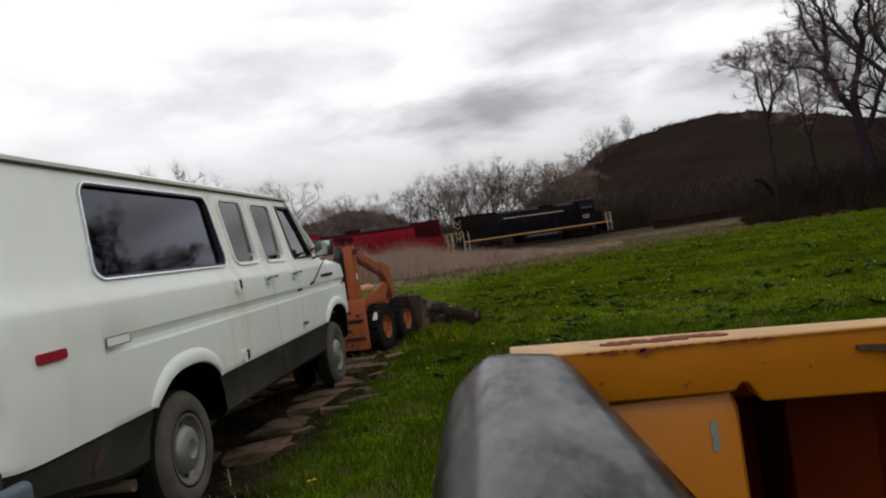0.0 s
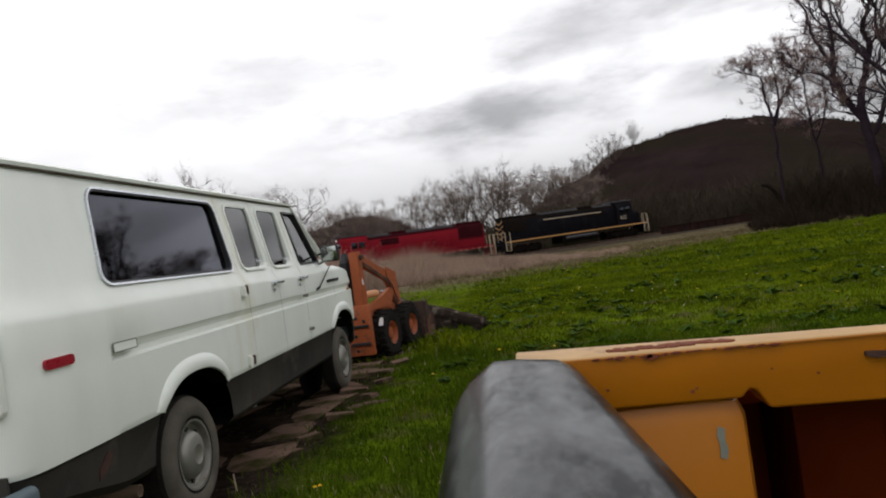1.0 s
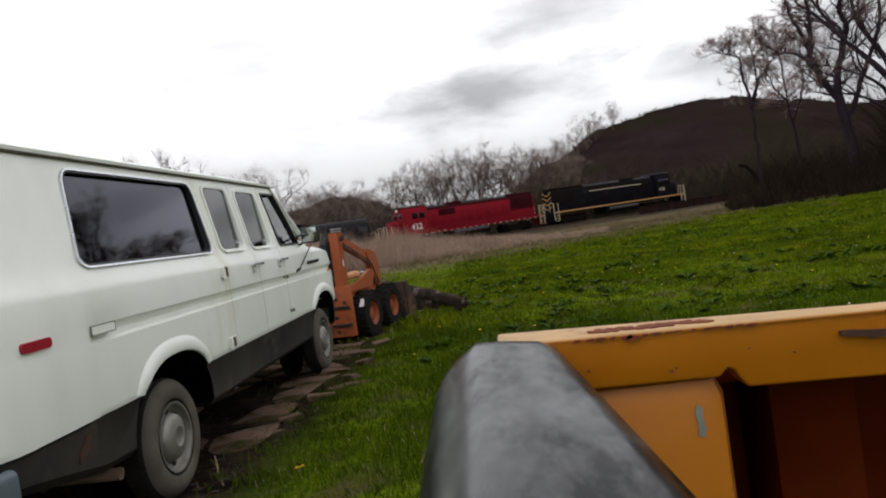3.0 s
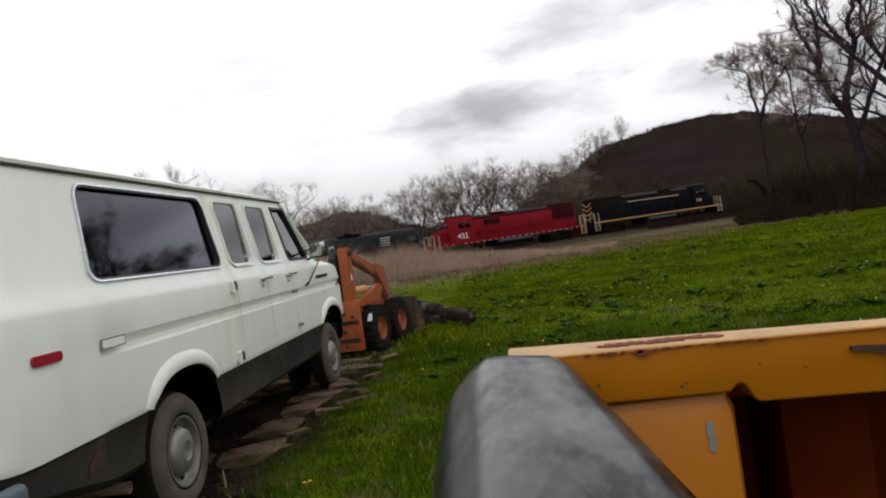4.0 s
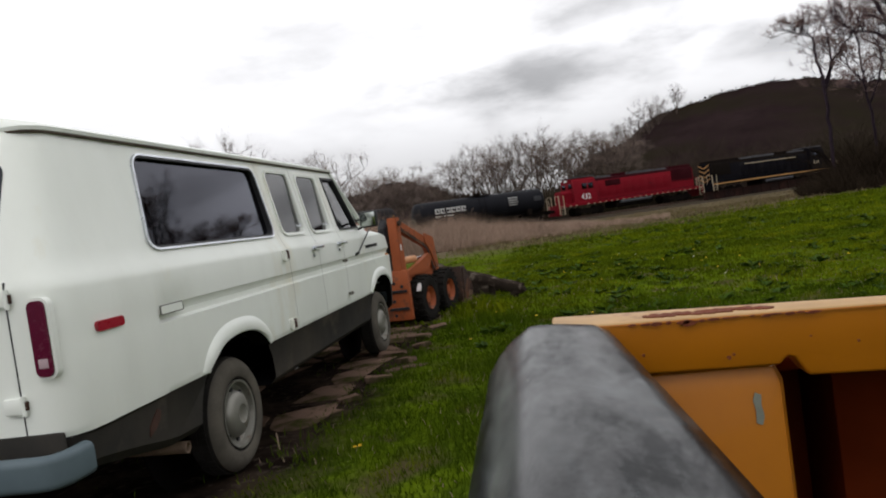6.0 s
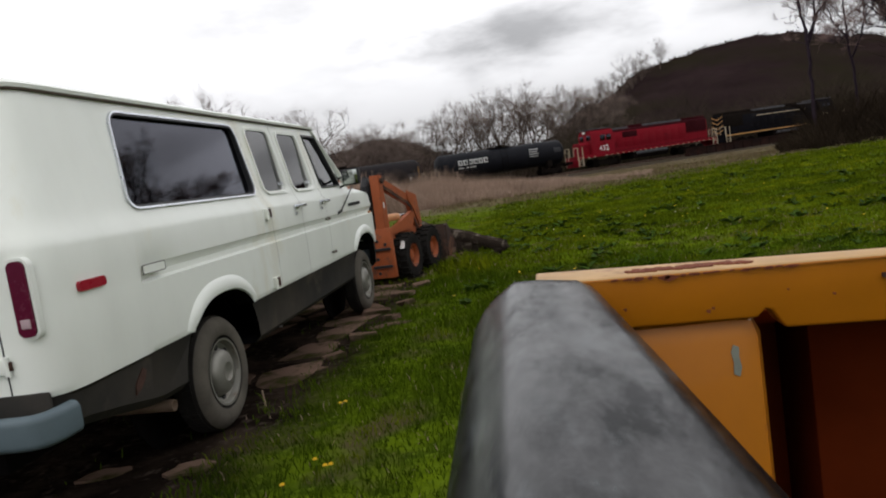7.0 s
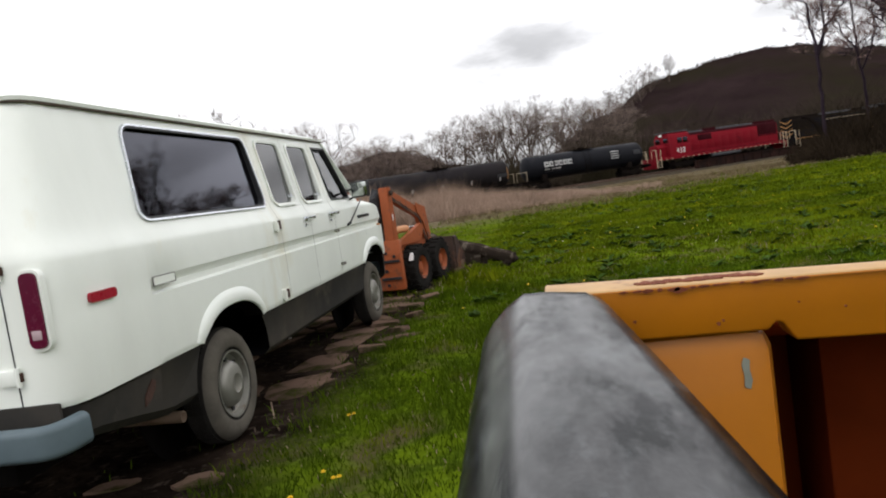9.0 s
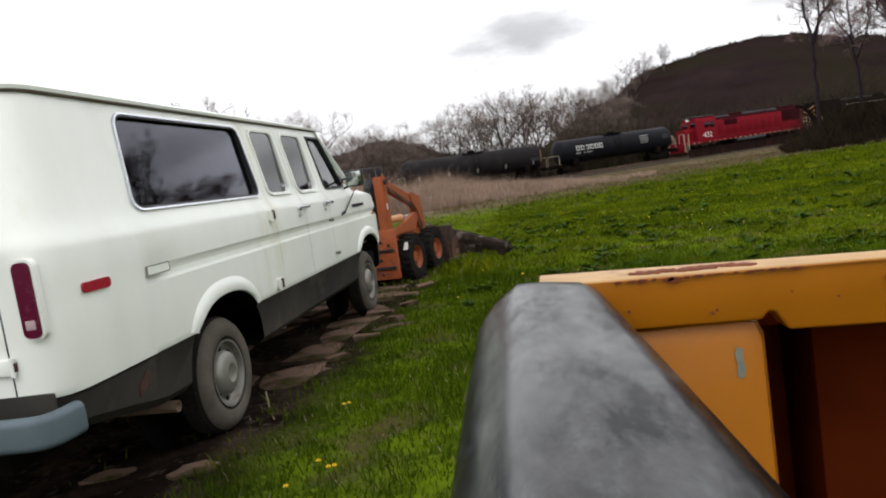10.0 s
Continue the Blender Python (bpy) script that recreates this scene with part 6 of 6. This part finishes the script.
# bearing, range, kind: the line of trees beyond the railway
TREE_LINE = ((-24.9, 78, 0), (-17.4, 98, 0), (-15.0, 125, 3), (-14.1, 128, 3), (-13.0, 130, 3), (-12.2, 135, 0), (-11.2, 132, 3), (-10.4, 138, 3), (-9.4, 140, 3), (-8.6, 150, 3),
             (-7.0, 138, 0), (-6.2, 136, 1), (-5.3, 140, 0), (-4.6, 150, 1), (-3.9, 146, 1), (-3.1, 140, 1), (-2.2, 142, 2), (-1.6, 150, 1), (-0.9, 140, 2), (-0.2, 146, 1), (0.5, 148, 1), (1.2, 155, 1), (1.9, 160, 1),
             (2.6, 165, 2), (3.3, 170, 2), (4.0, 168, 2), (4.7, 172, 2), (5.4, 180, 2), (6.1, 190, 1))
BASES = {}
for i, (az, d, kind) in enumerate(TREE_LINE):
    seed, hgt, spr, fork = KINDS[kind]
    key = (kind, i % 2)
    if key not in BASES:
        BASES[key] = make_tree("tree", tree_pose(az, d, 0), "leafless grey brown tree standing beyond the railway", M_TWIG, seed + 100 * (i % 2), hgt, spr, 5, 8, fork)
    else:
        copy_thing(BASES[key], tree_pose(az, d, 67 * i))
for i, (az, d, z, kind) in enumerate(((8.2, 300, 21, 2), (7.4, 295, 18, 1), (8.9, 310, 24, 1), (10.4, 330, 30, 1), (6.6, 290, 14, 2), (5.9, 285, 11, 2))):
    copy_thing(BASES[(kind, 0)], tree_pose(az, d, 50 * i, z))
# the large trees by the bridge, and more of the same row beyond the right edge of the field
make_tree("tree", tree_pose(20.3, 54, -20.3), "bare slender tree with a dark forked trunk", M_BUD, 71, 12.0, 0.55, 5, 12, 0.52, guide=(
    (0.13, ((0.0, -0.2), (0.05, 3.5), (0.0, 7.1), (-0.25, 9.0), (-0.32, 10.2), (-0.9, 10.6), (-1.6, 10.9))),
    (0.10, ((0.0, 6.6), (0.5, 8.0), (0.55, 9.6), (0.4, 11.2))),
    (0.11, ((0.0, 6.9), (0.8, 8.6), (1.7, 9.7), (2.4, 10.6)))))
BUDS = make_tree("tree", tree_pose(22.9, 57, -22.9), "bare tree with reddish buds among larger ones", M_BUD, 97, 12.4, 0.55, 5, 14, 0.5, guide=(
    (0.12, ((0.0, -0.2), (0.1, 3.0), (-0.1, 6.5), (-0.3, 9.5), (-0.5, 12.0))),
    (0.08, ((0.0, 5.5), (0.8, 7.6), (0.9, 9.8), (1.3, 12.0))),
    (0.07, ((-0.1, 6.8), (-1.0, 8.4), (-1.4, 10.8)))))
BIG = make_tree("tree", tree_pose(26.28, 50, -26.28), "large bare tree with spreading dark purple limbs", M_BUD, 84, 16.0, 0.55, 5, 9, 0.37, guide=(
    (0.32, ((0.1, -0.2), (0.0, 3.0), (-0.3, 5.75), (-0.28, 6.9), (0.45, 9.9), (0.35, 11.2), (1.2, 13.2), (1.4, 15.5))),
    (0.22, ((-0.25, 5.4), (-1.4, 7.8), (-1.5, 9.3), (-1.35, 11.3), (-1.8, 13.6), (-1.6, 15.2))),
    (0.15, ((-1.4, 7.8), (-2.3, 8.9), (-3.3, 9.3), (-4.2, 10.2))),
    (0.13, ((-1.5, 9.3), (-2.3, 11.2), (-2.6, 13.0), (-3.4, 14.4))),
    (0.14, ((-0.3, 5.7), (-1.6, 6.4), (-2.9, 6.2), (-3.9, 5.9))),
    (0.17, ((0.1, 4.6), (1.1, 6.9), (2.1, 9.4), (2.5, 12.2), (3.4, 14.2))),
    (0.12, ((0.45, 9.9), (1.6, 10.8), (2.9, 11.4), (4.0, 12.6)))))
make_tree("tree", tree_pose(29.0, 50, 200), "large bare tree with spreading dark limbs", M_BUD, 63, 16.0, 0.48, 5, 20, 0.30, 0.02, 0.30)
for k, (az, d) in enumerate(((33, 54), (38, 58), (43, 52), (48, 60), (54, 55), (60, 50), (67, 56), (75, 52))):
    copy_thing(BIG if k % 2 else BUDS, tree_pose(az, d, 70 * k + 15))


def make_snag():
    """A dead, broken bough hanging in the brush."""
    x, y = at_bearing(20.0, 52)
    bm = bmesh.new()
    pts = [Vector((-0.95, 0, 2.75)), Vector((-0.55, 0, 2.62)), Vector((-0.2, 0.1, 2.2)), Vector((0.1, 0.2, 1.5)), Vector((0.25, 0.25, -0.2))]
    for k, (p, q) in enumerate(zip(pts, pts[1:])):
        tube(bm, p, q, 0.10 + 0.01 * k, 0.11 + 0.01 * k, n=7)
    tagged(part("dead_bough", bm, M_TRUCK, at=pose(x, y, ground_z(x, y), 0, 0, -20)), "dark broken dead bough leaning out of brush", "dead bough")


make_snag()


# ---- thickets, reeds and grass ----
def slivers(name, spots, material, label, category, seed, n_each, height, width, splay):
    """Many thin upright stems: spots are (x, y, scale)."""
    rnd = np.random.default_rng(seed)
    verts, faces = [], []
    for x, y, s in spots:
        z = ground_z(x, y) - 0.05
        for _ in range(n_each):
            h = height * s * rnd.uniform(0.55, 1.15)
            a, l = rnd.uniform(0, math.tau), rnd.normal(0, splay) * h
            w = width * rnd.uniform(0.6, 1.3)
            bx, by = x + rnd.normal(0, 0.25 * s), y + rnd.normal(0, 0.25 * s)
            c, d = math.cos(a) * w, math.sin(a) * w
            lx, ly = rnd.normal(0, splay) * h, l
            q = len(verts)
            verts += [(bx - c, by - d, z), (bx + c, by + d, z), (bx + lx * 0.45 + c * 0.8, by + ly * 0.45 + d * 0.8, z + h * 0.6), (bx + lx * 0.45 - c * 0.8, by + ly * 0.45 - d * 0.8, z + h * 0.6), (bx + lx, by + ly, z + h)]
            faces += [(q, q + 1, q + 2, q + 3), (q + 3, q + 2, q + 4)]
    o = new(name, soup(name, verts, faces, material))
    return tagged(o, label, category, kind="stuff")


def dry_share(x, y):
    """Where the green field gives way to dry grass: 0 green, 1 dry."""
    line = y - 0.62 * x + 6.0 * noise.noise(Vector((x * 0.10, y * 0.10, 6))) + 2.5 * noise.noise(Vector((x * 0.4, y * 0.4, 9)))
    return smooth01(line, 17.0, 27.0)


rr = random.Random(21)
spots = []
for _ in range(3600):
    az, d = rr.uniform(-24, 9), rr.uniform(31, 52)
    edge = 1 - smooth01(az, -9, 1.0)
    x, y = at_bearing(az, d)
    patch = 0.75 + 1.0 * noise.noise(Vector((x * 0.20, y * 0.20, 3))) + 0.5 * noise.noise(Vector((x * 0.7, y * 0.7, 8)))
    s = (0.26 - 0.14 * smooth01(az, 0, 7) + 0.80 * edge) * max(0.25, patch) * (0.8 + 0.5 * smooth01(d, 31, 38))
    spots.append((x, y, s))
slivers("dry_reeds", spots, M_STRAW, "tall dry tan reeds and weeds along the railway bank", "reeds", 2, 30, 1.45, 0.008, 0.34)
spots = []
for _ in range(2600):
    az, d = rr.uniform(-8, 31), rr.uniform(25, 62)
    x, y = at_bearing(az, d)
    if rr.random() > dry_share(x, y):
        continue
    spots.append((x, y, 0.35 + 0.5 * rr.random()))
slivers("dry_grass", spots, M_DRYGRASS, "short dry tan grass beyond the green meadow", "grass", 3, 18, 0.30, 0.014, 0.5)
spots = []
for _ in range(1500):
    s_, p_ = rr.uniform(-60, 40), rr.uniform(-18, -5.5)
    v = on_track(s_, p_)
    spots.append((v.x, v.y, 0.5 + 0.6 * rr.random()))
slivers("bank_weeds", spots, M_DRYGRASS, "dry weeds along the foot of the railway bank", "weeds", 6, 8, 0.28, 0.02, 0.5)
# brown brush around the foot of the bridge trees
spots = []
for _ in range(2600):
    az, d = rr.uniform(17.8, 60), rr.uniform(38, 66)
    x, y = at_bearing(az, d)
    lump = 0.75 + 0.8 * noise.noise(Vector((x * 0.25, y * 0.25, 14)))
    spots.append((x, y, max(0.15, lump) * rr.uniform(0.35, 1.25) * (0.25 + 0.75 * smooth01(az, 17.6, 22)) * (0.35 + 0.65 * smooth01(d, 38, 46))))
slivers("brush", spots, M_THICKET, "dense leafless brown brush under bare trees", "brush", 4, 24, 3.6, 0.012, 0.6)
# a taller thicket carries on beyond the large trees
spots = []
for _ in range(900):
    az, d = rr.uniform(29.5, 66), rr.uniform(46, 62)
    x, y = at_bearing(az, d)
    spots.append((x, y, rr.uniform(0.4, 1.15) * max(0.4, 0.9 + 0.8 * noise.noise(Vector((x * 0.15, y * 0.15, 23))))))
slivers("thicket", spots, M_THICKET, "tall dense leafless thicket beside bare trees", "thicket", 14, 30, 7.5, 0.02, 0.5)
# scrub behind the railway
spots = []
for _ in range(4200):
    az, d = rr.uniform(-30, 32), rr.uniform(112, 150)
    x, y = at_bearing(az, d)
    if (Vector((x, y)) - TRACK_P).dot(TN) < 6:
        continue
    lump = 0.8 + 0.9 * noise.noise(Vector((x * 0.09, y * 0.09, 17))) + 0.4 * noise.noise(Vector((x * 0.3, y * 0.3, 19)))
    tall = (0.45 + 0.75 * smooth01(az, -9, -4)) * max(0.3, lump)
    spots.append((x, y, rr.uniform(0.3, 1.3) * tall))
slivers("scrub", spots, M_SCRUB, "leafless grey brown scrub behind the railway", "scrub", 5, 26, 5.6, 0.030, 0.6)


def bare_share(x, y):
    """How much of the ground is bare near the drive."""
    k = x + 0.35 * noise.noise(Vector((x * 1.3, y * 1.3, 5)))
    edge = 0.34 + 0.10 * math.sin(y * 0.9) - 0.28 * smooth01(-y, -0.3, 0.9) + 0.2 * smooth01(y, 4.5, 6.2)
    return 1 - smooth01(k, edge - 0.18, edge + 0.22)


def meadow(name, count, ring, seed, blade, width, label, material=M_GRASS, az_range=(-40, 46), bunch=1):
    rnd = np.random.default_rng(seed)
    verts, faces = [], []
    r0, r1 = ring
    made = 0
    while made < count:
        d = math.sqrt(rnd.uniform(r0 * r0, r1 * r1))
        az = rnd.uniform(*az_range)
        x, y = at_bearing(az, d)
        if -2.1 < x < 0.0 and -1.5 < y < 4.4 and rnd.random() < 0.97:
            made += bunch
            continue
        bare = bare_share(x, y)
        if bare > 0.02 and rnd.random() < bare * 0.84:
            made += bunch
            continue
        if d > 18 and rnd.random() < dry_share(x, y) * 0.9:
            made += bunch
            continue
        clump = 0.65 + 0.9 * max(0.0, noise.noise(Vector((x * 1.1, y * 1.1, 11))) + 0.25) + 0.5 * noise.noise(Vector((x * 4, y * 4, 2)))
        tall = 1.0 + 2.2 * math.exp(-((x - 0.85) ** 2 / 0.30 + (y - 5.9) ** 2 / 1.3))
        z = ground_z(x, y) - 0.008
        for _ in range(bunch):
            h = blade * max(0.35, clump) * tall * rnd.uniform(0.5, 1.3)
            bx, by = x + rnd.normal(0, 0.02 * bunch), y + rnd.normal(0, 0.02 * bunch)
            a = rnd.uniform(0, math.tau)
            c, s = math.cos(a) * width, math.sin(a) * width
            lx, ly = rnd.normal(0, 0.42) * h, rnd.normal(0, 0.42) * h
            q = len(verts)
            verts += [(bx - c, by - s, z), (bx + c, by + s, z), (bx + lx * 0.4 + c * 0.7, by + ly * 0.4 + s * 0.7, z + h * 0.62), (bx + lx * 0.4 - c * 0.7, by + ly * 0.4 - s * 0.7, z + h * 0.62), (bx + lx, by + ly, z + h * 0.92)]
            faces += [(q, q + 1, q + 2, q + 3), (q + 3, q + 2, q + 4)]
            made += 1
    o = new(name, soup(name, verts, faces, material))
    return tagged(o, label, "grass", kind="stuff")


meadow("grass", 110000, (1.4, 9.0), 1, 0.075, 0.0035, "short green spring grass in tufts, nearest part of the meadow", M_GRASSNEAR)
meadow("grass", 110000, (9.0, 20.0), 2, 0.065, 0.009, "green meadow grass further out", az_range=(-28, 40))
meadow("grass", 70000, (20.0, 36.0), 3, 0.075, 0.018, "green meadow grass at the field's far side", az_range=(-22, 36))
meadow("grass", 20000, (35.0, 56.0), 5, 0.09, 0.024, "thin green grass towards the railway", az_range=(3, 32))
meadow("dead_grass", 5000, (1.4, 12.0), 4, 0.06, 0.003, "dry straw coloured grass among the green", M_STRAW)


def weeds(count, seed):
    """Low rosettes of broad dark leaves across the meadow."""
    rnd = random.Random(seed)
    verts, faces = [], []
    for _ in range(count):
        d, az = rnd.choice((rnd.uniform(7, 14), rnd.uniform(12, 27), rnd.uniform(12, 27))), rnd.uniform(-8, 34)
        x, y = at_bearing(az, d)
        if x < 0.7 or noise.noise(Vector((x * 0.35, y * 0.35, 4))) < -0.12:
            continue
        z, size = ground_z(x, y), rnd.uniform(0.08, 0.18)
        for _ in range(rnd.randint(6, 11)):
            a = rnd.uniform(0, math.tau)
            c, s = math.cos(a), math.sin(a)
            l, w, up = size * rnd.uniform(0.7, 1.2), size * 0.22, rnd.uniform(0.3, 0.9)
            q = len(verts)
            verts += [(x, y, z), (x + c * l * 0.5 - s * w, y + s * l * 0.5 + c * w, z + l * 0.5 * up), (x + c * l * 0.5 + s * w, y + s * l * 0.5 - c * w, z + l * 0.5 * up), (x + c * l, y + s * l, z + l * 0.62 * up)]
            faces += [(q, q + 2, q + 3, q + 1)]
    tagged(new("weeds", soup("weeds", verts, faces, M_LEAFD)), "dark green broad leaved weeds scattered in grass", "weeds", kind="stuff")


weeds(620, 8)


def make_dandelion(x, y, h, tilt):
    z = ground_z(x, y)
    e = empty("dandelion", pose(x, y, z, 0, 0, tilt * 30), "yellow dandelion flower standing in grass", "flower", "dandelions")
    bm = bmesh.new()
    tube(bm, (0, 0, 0), (0.004 * tilt, 0.006, h), 0.003, 0.002, n=5)
    part("stem", bm, M_LEAFD, e)
    bm = bmesh.new()
    for ring, (r, up) in enumerate(((0.0145, 0.002), (0.011, 0.005), (0.007, 0.008))):
        for k in range(11):
            a = k * math.tau / 11 + ring * 0.3
            c, s = math.cos(a), math.sin(a)
            vs = [bm.verts.new(v) for v in ((0, 0, h), (c * r * 0.8 - s * 0.003, s * r * 0.8 + c * 0.003, h + up), (c * r, s * r, h + up * 1.2), (c * r * 0.8 + s * 0.003, s * r * 0.8 - c * 0.003, h + up))]
            bm.faces.new(vs)
    part("flower_head", bm, M_YELLOWF, e, smooth=0)
    return e


first = make_dandelion(0.60, 0.10, 0.07, 1)
for k, (x, y) in enumerate(((0.625, 0.12), (0.70, -0.72), (0.775, -0.80), (0.80, -0.79), (0.92, 3.4), (1.05, 5.2), (0.63, -0.98))):
    copy_thing(first, pose(x, y, ground_z(x, y), 0, 0, 40 * k))


def far_flowers(count, seed, material, name, label):
    rnd = random.Random(seed)
    verts, faces = [], []
    for _ in range(count):
        if rnd.random() < 0.6:
            x, y = rnd.gauss(4.0, 1.1), rnd.gauss(9.5, 1.5)
        else:
            az, d = rnd.uniform(-3, 30), rnd.uniform(7, 26)
            x, y = at_bearing(az, d)
        if x < 0.8:
            continue
        z = ground_z(x, y) + rnd.uniform(0.06, 0.12)
        r = rnd.uniform(0.010, 0.018)
        q = len(verts)
        verts.append((x, y, z + 0.010))
        for k in range(6):
            verts.append((x + math.cos(k * math.tau / 6) * r, y + math.sin(k * math.tau / 6) * r, z))
        faces += [(q, q + 1 + k, q + 1 + (k + 1) % 6) for k in range(6)]
    tagged(new(name, soup(name, verts, faces, material)), label, "flowers", kind="stuff")


far_flowers(34, 3, M_YELLOWF, "small_flowers", "tiny yellow flowers scattered over the meadow")
far_flowers(16, 5, M_WHITEF, "seed_heads", "tiny pale seed heads scattered over the meadow")


# ---- what moves ----
def run(t):
    """How far along the line the train has come."""
    return -32.4 + 4.647 * t + 0.0168 * t * t


def motions():
    for car, offset in TRAIN:
        walk(car, [(k * 0.5, on_matrix(run(k * 0.5) + offset, 0, RAIL_Z)) for k in range(21)])
        for truck in car.children:
            for axle in truck.children:
                if axle.name.startswith("wheel_set"):
                    at, r = axle.location.x, axle.location.z
                    walk(axle, [(k * 0.1, pose(at, 0, r, 0, math.degrees((run(k * 0.1) - run(0)) / r), 0)) for k in range(101)])


motions()
